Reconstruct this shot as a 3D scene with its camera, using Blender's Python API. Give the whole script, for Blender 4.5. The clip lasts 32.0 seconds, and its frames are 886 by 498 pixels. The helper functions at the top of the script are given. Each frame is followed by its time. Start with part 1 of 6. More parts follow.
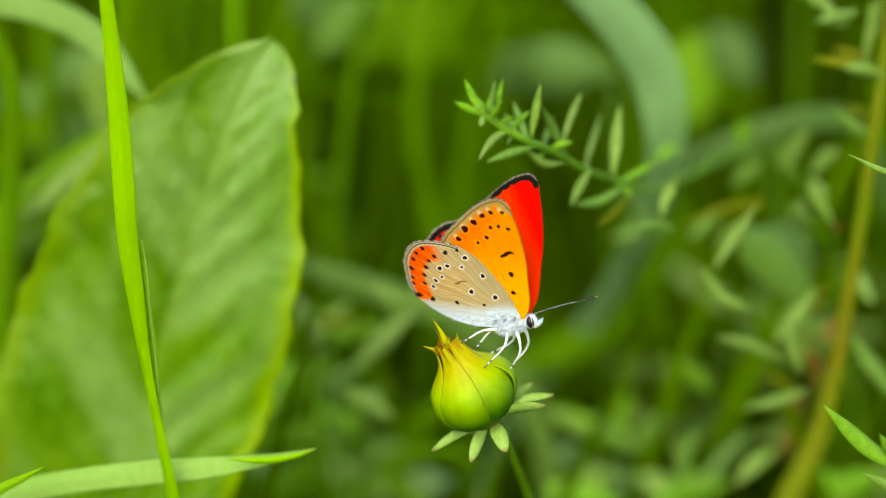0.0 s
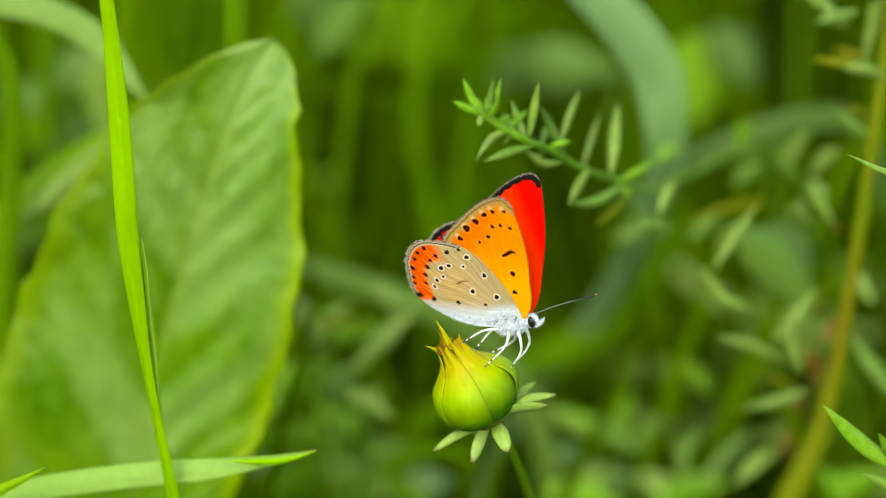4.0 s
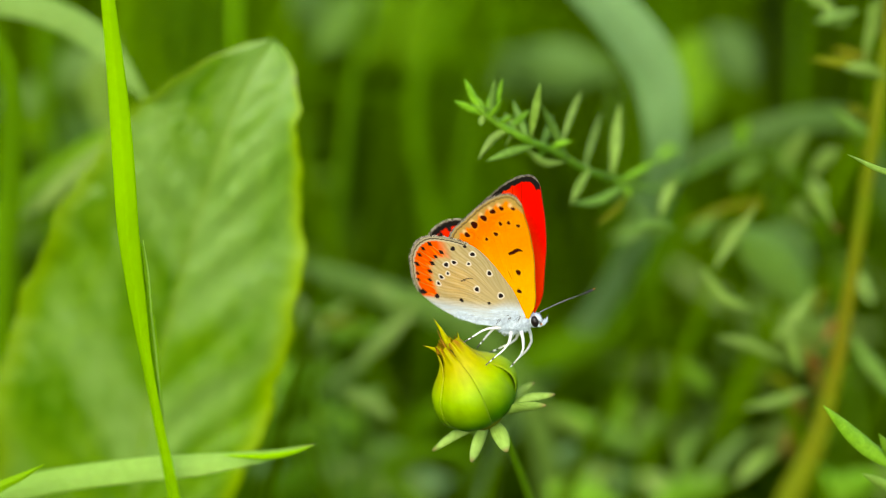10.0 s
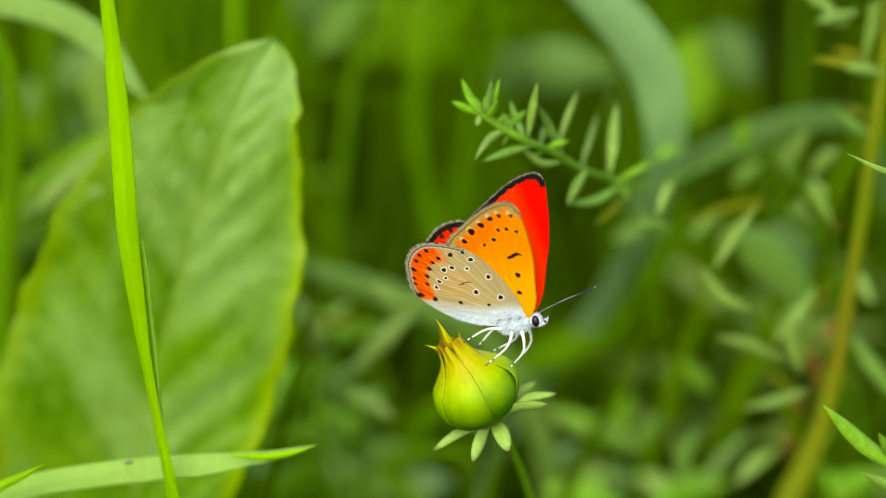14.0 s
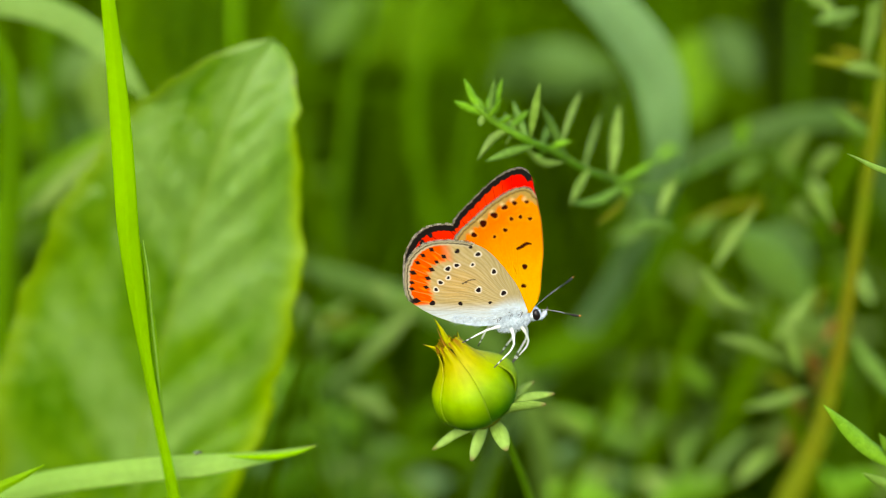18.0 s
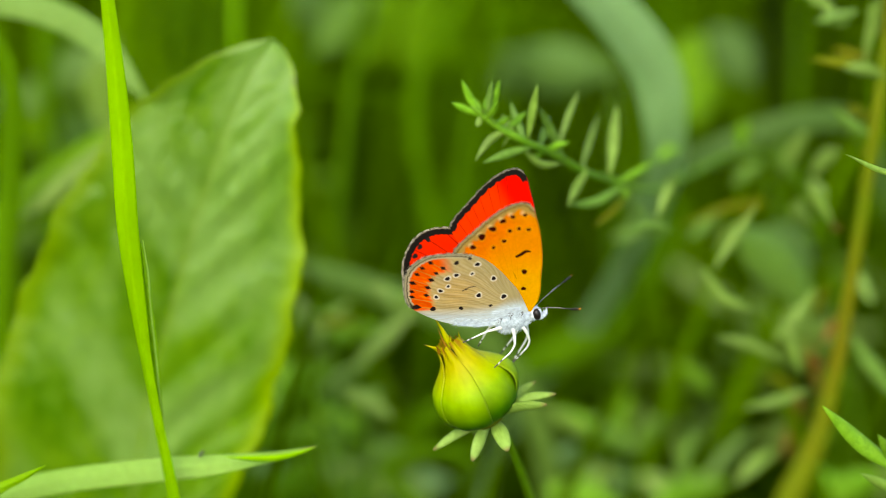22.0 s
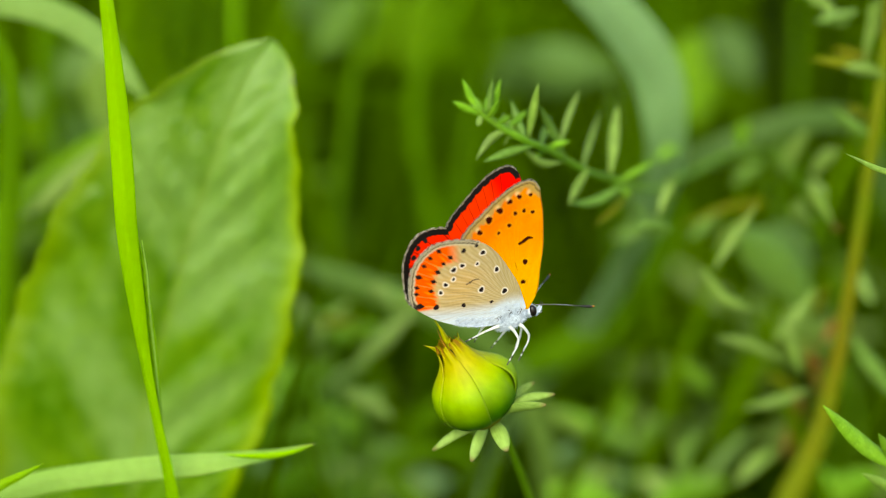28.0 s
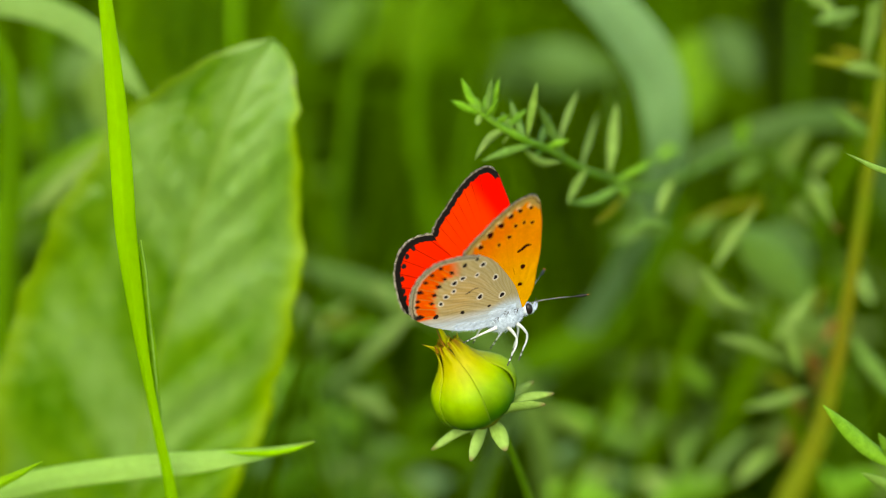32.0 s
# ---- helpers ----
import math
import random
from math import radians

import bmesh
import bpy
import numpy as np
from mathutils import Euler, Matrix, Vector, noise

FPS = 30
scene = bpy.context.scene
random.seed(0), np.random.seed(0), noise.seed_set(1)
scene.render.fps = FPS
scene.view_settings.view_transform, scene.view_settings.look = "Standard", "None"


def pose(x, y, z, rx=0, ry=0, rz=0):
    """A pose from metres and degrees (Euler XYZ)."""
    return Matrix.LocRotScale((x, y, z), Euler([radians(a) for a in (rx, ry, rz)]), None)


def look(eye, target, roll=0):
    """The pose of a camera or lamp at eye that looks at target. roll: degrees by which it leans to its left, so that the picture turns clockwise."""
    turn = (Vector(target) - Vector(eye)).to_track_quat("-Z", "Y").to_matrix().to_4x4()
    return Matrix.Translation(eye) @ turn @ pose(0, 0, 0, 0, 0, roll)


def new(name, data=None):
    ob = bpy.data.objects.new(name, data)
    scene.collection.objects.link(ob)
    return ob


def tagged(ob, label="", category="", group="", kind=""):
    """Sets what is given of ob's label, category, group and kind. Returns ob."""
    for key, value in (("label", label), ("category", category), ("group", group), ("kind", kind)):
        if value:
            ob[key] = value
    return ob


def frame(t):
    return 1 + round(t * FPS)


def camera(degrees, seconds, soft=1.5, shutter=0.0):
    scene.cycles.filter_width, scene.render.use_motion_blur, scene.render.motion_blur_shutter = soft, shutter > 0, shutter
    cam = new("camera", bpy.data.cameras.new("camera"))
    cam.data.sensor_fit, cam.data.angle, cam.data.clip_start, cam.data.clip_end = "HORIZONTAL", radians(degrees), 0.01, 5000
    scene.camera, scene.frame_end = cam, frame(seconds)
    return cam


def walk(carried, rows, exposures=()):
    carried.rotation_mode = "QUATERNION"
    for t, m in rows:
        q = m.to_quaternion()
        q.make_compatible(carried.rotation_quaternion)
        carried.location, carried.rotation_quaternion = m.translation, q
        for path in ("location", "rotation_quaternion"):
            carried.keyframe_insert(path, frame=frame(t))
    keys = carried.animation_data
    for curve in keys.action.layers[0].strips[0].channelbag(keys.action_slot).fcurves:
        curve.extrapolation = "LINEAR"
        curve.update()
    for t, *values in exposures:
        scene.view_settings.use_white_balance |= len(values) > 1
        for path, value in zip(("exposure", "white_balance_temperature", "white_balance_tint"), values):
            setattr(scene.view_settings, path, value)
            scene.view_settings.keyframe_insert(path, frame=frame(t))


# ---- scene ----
# Lengths in the builders below are in millimetres; MM turns them into metres.
MM = 0.001
EYE = (0.0, -320.9, 454.3)      # the lens, 0.34 m before the flower bud
AIM = (0.0, 0.0, 350.0)

cam = camera(20, 32.0, soft=0.6)
cam.data.dof.use_dof = True
cam.data.dof.focus_distance = 0.3375
cam.data.dof.aperture_fstop = 8.0
view = look([c * MM for c in EYE], [c * MM for c in AIM])
walk(cam, [(0, view), (32, view)], exposures=[(0, 0.46, 7400, 4), (32, 0.46, 7400, 4)])

# ---------------------------------------------------------------- light
world = bpy.data.worlds.new("bright_overcast_sky")
scene.world = world
world.use_nodes = True
wn = world.node_tree
sky = wn.nodes.new("ShaderNodeTexSky")
sky.sky_type = "NISHITA"
sky.sun_disc = False
sky.sun_elevation = radians(40)
sky.sun_rotation = radians(191)
wn.nodes["Background"].inputs["Strength"].default_value = 0.235
wn.links.new(sky.outputs[0], wn.nodes["Background"].inputs["Color"])

sun = new("sun", bpy.data.lights.new("sun", "SUN"))
sun.data.energy = 2.4
sun.data.angle = radians(45)
sun.data.color = (1.0, 0.96, 0.88)
sun.matrix_world = look((-0.2, -1.0, 0.86), (0, 0, 0))


# ---------------------------------------------------------------- materials
def nodes_of(name):
    m = bpy.data.materials.new(name)
    m.use_nodes = True
    nt = m.node_tree
    return m, nt, nt.nodes["Principled BSDF"], nt.nodes["Material Output"]


def mixed(nt, fac, a, b, blend="MIX"):
    n = nt.nodes.new("ShaderNodeMix")
    n.data_type, n.blend_type = "RGBA", blend
    for sock, v in ((n.inputs[0], fac), (n.inputs[6], a), (n.inputs[7], b)):
        if isinstance(v, bpy.types.NodeSocket):
            nt.links.new(v, sock)
        elif isinstance(v, (int, float)):
            sock.default_value = v
        else:
            sock.default_value = (*v, 1)
    return n.outputs[2]


def noise_of(nt, scale, detail=3.0, coord="Object", stretch=None):
    tc = nt.nodes.new("ShaderNodeTexCoord")
    n = nt.nodes.new("ShaderNodeTexNoise")
    n.inputs["Scale"].default_value = scale
    n.inputs["Detail"].default_value = detail
    src = tc.outputs[coord]
    if stretch:
        mp = nt.nodes.new("ShaderNodeMapping")
        mp.inputs["Scale"].default_value = stretch
        nt.links.new(src, mp.inputs["Vector"])
        src = mp.outputs[0]
    nt.links.new(src, n.inputs["Vector"])
    return n.outputs["Fac"]


def ramp_of(nt, fac, lo, hi):
    n = nt.nodes.new("ShaderNodeMapRange")
    n.inputs[1].default_value, n.inputs[2].default_value = lo, hi
    nt.links.new(fac, n.inputs[0])
    return n.outputs[0]


def bump_of(nt, height, strength, distance):
    b = nt.nodes.new("ShaderNodeBump")
    b.inputs["Strength"].default_value = strength
    b.inputs["Distance"].default_value = distance
    nt.links.new(height, b.inputs["Height"])
    return b.outputs[0]


def leaf_material(name, dark, light, tip=None, rough=0.45, through_light=0.35, veins=0.0, spots=None, grain=900, random_by="object", gloss=0.4, mottle=0.35):
    """A living leaf: two greens mottled at two scales, long veins along the blade, light passing through it."""
    m, nt, bsdf, out = nodes_of(name)
    col = mixed(nt, ramp_of(nt, noise_of(nt, 60, 2), 0.3, 0.7), dark, light)
    fine = ramp_of(nt, noise_of(nt, grain, 4), 0.35, 0.7)
    col = mixed(nt, mottle, col, mixed(nt, fine, [c * 0.72 for c in dark], [min(1, c * 1.25) for c in light]))
    if random_by == "object":
        rnd = nt.nodes.new("ShaderNodeObjectInfo").outputs["Random"]
    else:
        rnd = nt.nodes.new("ShaderNodeNewGeometry").outputs["Random Per Island"]
    vary = nt.nodes.new("ShaderNodeHueSaturation")
    vary.inputs["Saturation"].default_value = 1.0
    mr = nt.nodes.new("ShaderNodeMapRange")
    mr.inputs[3].default_value, mr.inputs[4].default_value = (0.8, 1.2) if random_by == "object" else (0.25, 1.5)
    nt.links.new(rnd, mr.inputs[0])
    nt.links.new(mr.outputs[0], vary.inputs["Value"])
    nt.links.new(col, vary.inputs["Color"])
    col = vary.outputs[0]
    height = fine
    if veins or tip or spots:
        uv = nt.nodes.new("ShaderNodeTexCoord").outputs["UV"]
        sep = nt.nodes.new("ShaderNodeSeparateXYZ")
        nt.links.new(uv, sep.inputs[0])
    if veins:
        wave = nt.nodes.new("ShaderNodeTexWave")
        wave.inputs["Scale"].default_value = veins
        wave.inputs["Distortion"].default_value = 0.6
        nt.links.new(uv, wave.inputs["Vector"])
        v = ramp_of(nt, wave.outputs["Fac"], 0.2, 0.9)
        col = mixed(nt, mixed(nt, 0.6, (0, 0, 0), v), col, [min(1, c * 1.18) for c in light])
        height = v
    if spots:
        cells = nt.nodes.new("ShaderNodeTexVoronoi")
        cells.inputs["Scale"].default_value = spots
        nt.links.new(nt.nodes.new("ShaderNodeTexCoord").outputs["Object"], cells.inputs["Vector"])
        col = mixed(nt, ramp_of(nt, cells.outputs["Distance"], 0.30, 0.18), col, [min(1, c * 1.3 + 0.03) for c in light])
    if tip:
        col = mixed(nt, ramp_of(nt, sep.outputs[1], 0.86, 0.99), col, tip)
    nt.links.new(col, bsdf.inputs["Base Color"])
    bsdf.inputs["Roughness"].default_value = rough
    bsdf.inputs["Specular IOR Level"].default_value = gloss
    nt.links.new(bump_of(nt, height, 0.35, 0.0002), bsdf.inputs["Normal"])
    tr = nt.nodes.new("ShaderNodeBsdfTranslucent")
    bright = nt.nodes.new("ShaderNodeHueSaturation")
    bright.inputs["Hue"].default_value = 0.485
    bright.inputs["Saturation"].default_value = 1.1
    bright.inputs["Value"].default_value = 1.3
    nt.links.new(col, bright.inputs["Color"])
    nt.links.new(bright.outputs[0], tr.inputs["Color"])
    mix = nt.nodes.new("ShaderNodeMixShader")
    mix.inputs[0].default_value = through_light
    nt.links.new(bsdf.outputs[0], mix.inputs[1])
    nt.links.new(tr.outputs[0], mix.inputs[2])
    nt.links.new(mix.outputs[0], out.inputs["Surface"])
    return m


def plain_material(name, a, b, scale, rough=0.6, bump=0.3, depth=0.0001, gloss=0.3):
    m, nt, bsdf, out = nodes_of(name)
    f = noise_of(nt, scale, 4)
    nt.links.new(mixed(nt, ramp_of(nt, f, 0.3, 0.7), a, b), bsdf.inputs["Base Color"])
    bsdf.inputs["Roughness"].default_value = rough
    bsdf.inputs["Specular IOR Level"].default_value = gloss
    nt.links.new(bump_of(nt, f, bump, depth), bsdf.inputs["Normal"])
    return m


def pigment_material(name, rough=0.6, through_light=0.0, grain=2500, bump=0.35, gloss=0.25):
    """Reads the pigment, and any sheen or shade painted with it, that the builder laid on the mesh, with the fine grain
    of the scales over it.
    """
    m, nt, bsdf, out = nodes_of(name)
    at = nt.nodes.new("ShaderNodeAttribute")
    at.attribute_name = "pigment"
    f = noise_of(nt, grain, 3)
    g = noise_of(nt, grain / 6, 3)
    col = mixed(nt, 0.16, at.outputs["Color"], mixed(nt, ramp_of(nt, f, 0.3, 0.7), (0.5, 0.5, 0.5), (1, 1, 1)), "MULTIPLY")
    col = mixed(nt, 0.14, col, mixed(nt, ramp_of(nt, g, 0.3, 0.7), (0.6, 0.6, 0.6), (1, 1, 1)), "MULTIPLY")
    nt.links.new(col, bsdf.inputs["Base Color"])
    bsdf.inputs["Roughness"].default_value = rough
    bsdf.inputs["Specular IOR Level"].default_value = gloss
    nt.links.new(bump_of(nt, f, bump, 0.00008), bsdf.inputs["Normal"])
    if through_light:
        tr = nt.nodes.new("ShaderNodeBsdfTranslucent")
        nt.links.new(col, tr.inputs["Color"])
        mix = nt.nodes.new("ShaderNodeMixShader")
        mix.inputs[0].default_value = through_light
        nt.links.new(bsdf.outputs[0], mix.inputs[1])
        nt.links.new(tr.outputs[0], mix.inputs[2])
        nt.links.new(mix.outputs[0], out.inputs["Surface"])
    return m


GRASS = leaf_material("fresh_grass", (0.20, 0.42, 0.001), (0.31, 0.58, 0.002), veins=14, rough=0.45, gloss=0.2, through_light=0.4, mottle=0.08)
GRASS_TIPPED = leaf_material("grass_with_dry_tip", (0.215, 0.42, 0.035), (0.315, 0.52, 0.09), veins=12, rough=0.45, tip=(0.22, 0.16, 0.05), mottle=0.2)
DOCK = pigment_material("broad_leaf", rough=0.36, through_light=0.33, grain=420, bump=0.25, gloss=0.5)
SPRIG = leaf_material("narrow_leaf", (0.125, 0.27, 0.022), (0.215, 0.39, 0.06), rough=0.5, through_light=0.3)
SPRIG_PALE = leaf_material("narrow_leaf_pale", (0.175, 0.31, 0.03), (0.275, 0.43, 0.08), rough=0.5, through_light=0.3)
SPRIG_YOUNG = leaf_material("narrow_leaf_young", (0.17, 0.42, 0.01), (0.28, 0.52, 0.03), rough=0.5, through_light=0.35)
SPECKLED = leaf_material("speckled_leaf", (0.16, 0.37, 0.008), (0.25, 0.47, 0.025), rough=0.5, through_light=0.35, spots=4200)
BLADE_PALE = leaf_material("pale_grass", (0.15, 0.30, 0.03), (0.23, 0.39, 0.07), rough=0.5, veins=10)
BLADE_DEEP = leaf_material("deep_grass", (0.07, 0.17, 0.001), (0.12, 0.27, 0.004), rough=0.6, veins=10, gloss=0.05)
# darker copy of the undergrowth green; shade is put into its colour
UNDER_SHADED = leaf_material("shaded_undergrowth_leaves", (0.033, 0.074, 0.0005), (0.066, 0.14, 0.001), rough=0.7, random_by="island", gloss=0.0)
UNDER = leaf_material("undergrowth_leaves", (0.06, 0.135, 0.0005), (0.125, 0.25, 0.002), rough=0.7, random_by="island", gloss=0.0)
BLADE_MID = leaf_material("mid_grass", (0.11, 0.27, 0.002), (0.19, 0.38, 0.006), rough=0.55, veins=10, gloss=0.2)
BRACT = leaf_material("outer_bract", (0.16, 0.32, 0.015), (0.31, 0.47, 0.09), tip=(0.24, 0.20, 0.05), rough=0.5, through_light=0.25, veins=2.2, grain=1500)
WEED_SOFT = leaf_material("soft_weed_leaf", (0.085, 0.18, 0.022), (0.13, 0.25, 0.05), rough=0.6, through_light=0.3, gloss=0.2)
ARCH_PALE = leaf_material("pale_arching_grass", (0.19, 0.37, 0.10), (0.28, 0.47, 0.19), rough=0.45, veins=10)
STEM = plain_material("green_stem", (0.055, 0.15, 0.002), (0.10, 0.22, 0.006), 500, 0.5)
STEM_YELLOW = plain_material("yellowing_stem", (0.11, 0.19, 0.004), (0.155, 0.15, 0.004), 50, 0.55, gloss=0.1)
STEM_RED = plain_material("reddish_stalk", (0.17, 0.07, 0.004), (0.21, 0.11, 0.008), 120, 0.6)
SOIL = plain_material("dark_mossy_soil", (0.020, 0.040, 0.001), (0.045, 0.085, 0.002), 35, 0.95, 0.8, 0.01, 0.1)
WING = pigment_material("wing_scales", rough=0.62, through_light=0.2, gloss=0.0)
FUR = plain_material("white_blue_fur", (0.40, 0.47, 0.53), (0.76, 0.84, 0.90), 2400, 0.8, 0.4, 0.0001, 0.1)
LEG = plain_material("white_leg_scales", (0.62, 0.63, 0.60), (0.82, 0.82, 0.78), 3000, 0.6)
LEG_DARK = plain_material("dark_foot_joint", (0.05, 0.045, 0.04), (0.12, 0.11, 0.09), 3000, 0.6)
EYE_DARK = plain_material("dark_compound_eye", (0.006, 0.004, 0.004), (0.014, 0.008, 0.008), 5000, 0.3, 0.2, 0.00002, 0.4)
BLACK = plain_material("black_antenna", (0.01, 0.01, 0.01), (0.03, 0.028, 0.025), 4000, 0.5)
WING_CLEAR = plain_material("thin_grey_wing", (0.20, 0.20, 0.18), (0.34, 0.33, 0.30), 3000, 0.35)
ORANGE_TIP = plain_material("orange_antenna_tip", (0.75, 0.22, 0.02), (0.85, 0.30, 0.03), 4000, 0.5)
BUD_YELLOW = leaf_material("bud_scale_tip", (0.42, 0.44, 0.003), (0.56, 0.52, 0.006), tip=(0.16, 0.07, 0.01), rough=0.5, through_light=0.3, gloss=0.15)
BUD_DRY = leaf_material("dry_scale_tip", (0.26, 0.11, 0.008), (0.45, 0.24, 0.01), rough=0.6, through_light=0.2, gloss=0.1)
BUD = pigment_material("bud_skin", rough=0.5, through_light=0.12, grain=1100, bump=0.3, gloss=0.15)


# ---------------------------------------------------------------- builders
def part(name, mesh, material, parent=None, label=""):
    """Links a mesh as one object, under a thing or a part if one is given."""
    for m in material if isinstance(material, (list, tuple)) else [material]:
        mesh.materials.append(m)
    ob = new(name, mesh)
    if parent:
        ob.parent = parent
    return tagged(ob, label)


def solid(name, verts, faces, smooth=True, uvs=None, origin=(0, 0, 0)):
    """A mesh from vertices in millimetres, taken from origin."""
    v = (np.asarray(verts, float) - np.asarray(origin, float)) * MM
    me = bpy.data.meshes.new(name)
    me.from_pydata(v.tolist(), [], [list(map(int, f)) for f in faces])
    if uvs is not None:
        lay = me.uv_layers.new(name="UVMap")
        idx = np.zeros(len(me.loops), dtype=np.int32)
        me.loops.foreach_get("vertex_index", idx)
        lay.data.foreach_set("uv", np.asarray(uvs, float)[idx].ravel())
    if smooth:
        me.polygons.foreach_set("use_smooth", [True] * len(me.polygons))
    me.update()
    return me


def spline(points, n):
    """n points on a smooth curve through the given ones (any number of columns), evenly shared out among the stretches."""
    p = np.asarray(points, float)
    if len(p) == 2:
        t = np.linspace(0, 1, n)[:, None]
        return p[0] * (1 - t) + p[1] * t
    d = np.ones(len(p) - 1) if p.shape[1] == 1 else np.maximum(np.linalg.norm(np.diff(p, axis=0), axis=1), 1e-6)
    v = np.diff(p, axis=0) / d[:, None]
    m = np.vstack([v[:1], (v[1:] * d[:-1, None] + v[:-1] * d[1:, None]) / (d[:-1] + d[1:])[:, None], v[-1:]])
    s = np.linspace(0, len(p) - 1, n)
    i = np.minimum(s.astype(int), len(p) - 2)
    t, w = (s - i)[:, None], d[i][:, None]
    return ((2 * t ** 3 - 3 * t ** 2 + 1) * p[i] + (t ** 3 - 2 * t ** 2 + t) * w * m[i] + (3 * t ** 2 - 2 * t ** 3) * p[i + 1] + (t ** 3 - t ** 2) * w * m[i + 1])


def unit(v):
    return v / np.maximum(np.linalg.norm(v, axis=-1, keepdims=True), 1e-9)


def tube_mesh(name, path, radii, n=14, sides=8, origin=(0, 0, 0)):
    c = spline(path, n)
    r = spline([[x] for x in radii], n)[:, 0]
    t = unit(np.gradient(c, axis=0))
    ref = np.where(np.abs(t[:, 2:3]) > 0.9, np.array([[1.0, 0, 0]]), np.array([[0, 0, 1.0]]))
    a = unit(np.cross(t, ref))
    b = np.cross(t, a)
    ang = np.linspace(0, 2 * math.pi, sides, endpoint=False)
    ring = c[:, None] + r[:, None, None] * (np.cos(ang)[None, :, None] * a[:, None] + np.sin(ang)[None, :, None] * b[:, None])
    v = np.vstack([ring.reshape(-1, 3), c[:1], c[-1:]])
    f = []
    for i in range(n - 1):
        for j in range(sides):
            k = (j + 1) % sides
            f.append((i * sides + j, i * sides + k, (i + 1) * sides + k, (i + 1) * sides + j))
    e0, e1 = n * sides, n * sides + 1
    for j in range(sides):
        k = (j + 1) % sides
        f.append((e0, k, j))
        f.append((e1, (n - 1) * sides + j, (n - 1) * sides + k))
    uv = np.vstack([np.stack(np.meshgrid(np.linspace(0, 1, sides), np.linspace(0, 1, n)), -1).reshape(-1, 2), [[0, 0], [0, 1]]])
    return solid(name, v, f, True, uv, origin)


def blade_mesh(name, path, widths, fold=0.25, twist=(0,), thick=0.25, n=26, across=6, wave=0.0, side=None, origin=(0, 0, 0), seed=0):
    """A leaf or grass blade: a midrib, half widths along it, folded up on both sides of the midrib, turned about it by
    twist (degrees), with a closed underside."""
    c = spline(path, n)
    w = np.maximum(spline([[x] for x in widths], n)[:, 0], 0.02)
    tw = np.radians(spline([[x] for x in (twist if len(twist) > 1 else (twist[0], twist[0]))], n)[:, 0])
    t = unit(np.gradient(c, axis=0))
    look_in = np.array([0, 0.95, -0.31]) if side is None else np.asarray(side, float)
    s = unit(np.cross(t, look_in))
    nrm = np.cross(s, t)
    s2 = s * np.cos(tw)[:, None] + nrm * np.sin(tw)[:, None]
    n2 = nrm * np.cos(tw)[:, None] - s * np.sin(tw)[:, None]
    rng = np.random.RandomState(seed)
    ph = rng.rand(3) * 6.28
    x = np.linspace(-1, 1, across + 1)
    k = np.linspace(0, 1, n)
    lift = np.abs(x)[None, :] * fold * w[:, None] + wave * np.abs(x)[None, :] ** 2 * np.sin(k[:, None] * 17 + ph[0] + 2.0 * np.sign(x)[None, :])
    top = c[:, None] + (x[None, :, None] * w[:, None, None]) * s2[:, None] + lift[..., None] * n2[:, None]
    bot = top - thick * n2[:, None] * (1 - 0.6 * np.abs(x))[None, :, None]
    m = across + 1
    v = np.vstack([top.reshape(-1, 3), bot.reshape(-1, 3)])
    f = []
    o = n * m
    for i in range(n - 1):
        for j in range(across):
            a = i * m + j
            f.append((a, a + 1, a + m + 1, a + m))
            f.append((o + a, o + a + m, o + a + m + 1, o + a + 1))
        a, b = i * m, i * m + across
        f.append((a, a + m, o + a + m, o + a))
        f.append((b, o + b, o + b + m, b + m))
    for i in (0, n - 1):
        for j in range(across):
            a = i * m + j
            f.append((a, o + a, o + a + 1, a + 1) if i == 0 else (a, a + 1, o + a + 1, o + a))
    uv1 = np.stack(np.meshgrid((x + 1) / 2, k), -1).reshape(-1, 2)
    return solid(name, v, f, True, np.vstack([uv1, uv1]), origin)


LENS = (0.22, 0.62, 0.92, 1.0, 0.86, 0.5, 0.05)


SPIKE = (1.0, 0.95, 0.75, 0.5, 0.32, 0.2, 0.05)
STRAP = (0.6, 0.82, 1.0, 1.05, 0.95, 0.72, 0.22)


def leaf_part(a, b, half, material, parent, bend=0.0, origin=(0, 0, 0), seed=0, fold=0.3, turn=0, name="leaf", shape=LENS):
    """A narrow pointed leaf from a to b, arched by bend (a share of its length) upwards."""
    a, b = np.asarray(a, float), np.asarray(b, float)
    mid = (a + b) / 2 + np.array([0, 0, 1.0]) * bend * np.linalg.norm(b - a)
    me = blade_mesh(name, [a, mid, b], [half * x for x in shape], fold=fold, twist=(turn, turn * 0.4), thick=0.18, n=12, across=4, origin=origin, seed=seed)
    return part(name, me, material, parent)


def thing(name, at_mm, label, category, group="", kind=""):
    ob = new(name)
    ob.location = [c * MM for c in at_mm]
    ob.empty_display_size = 0.01
    return tagged(ob, label, category, group, kind)


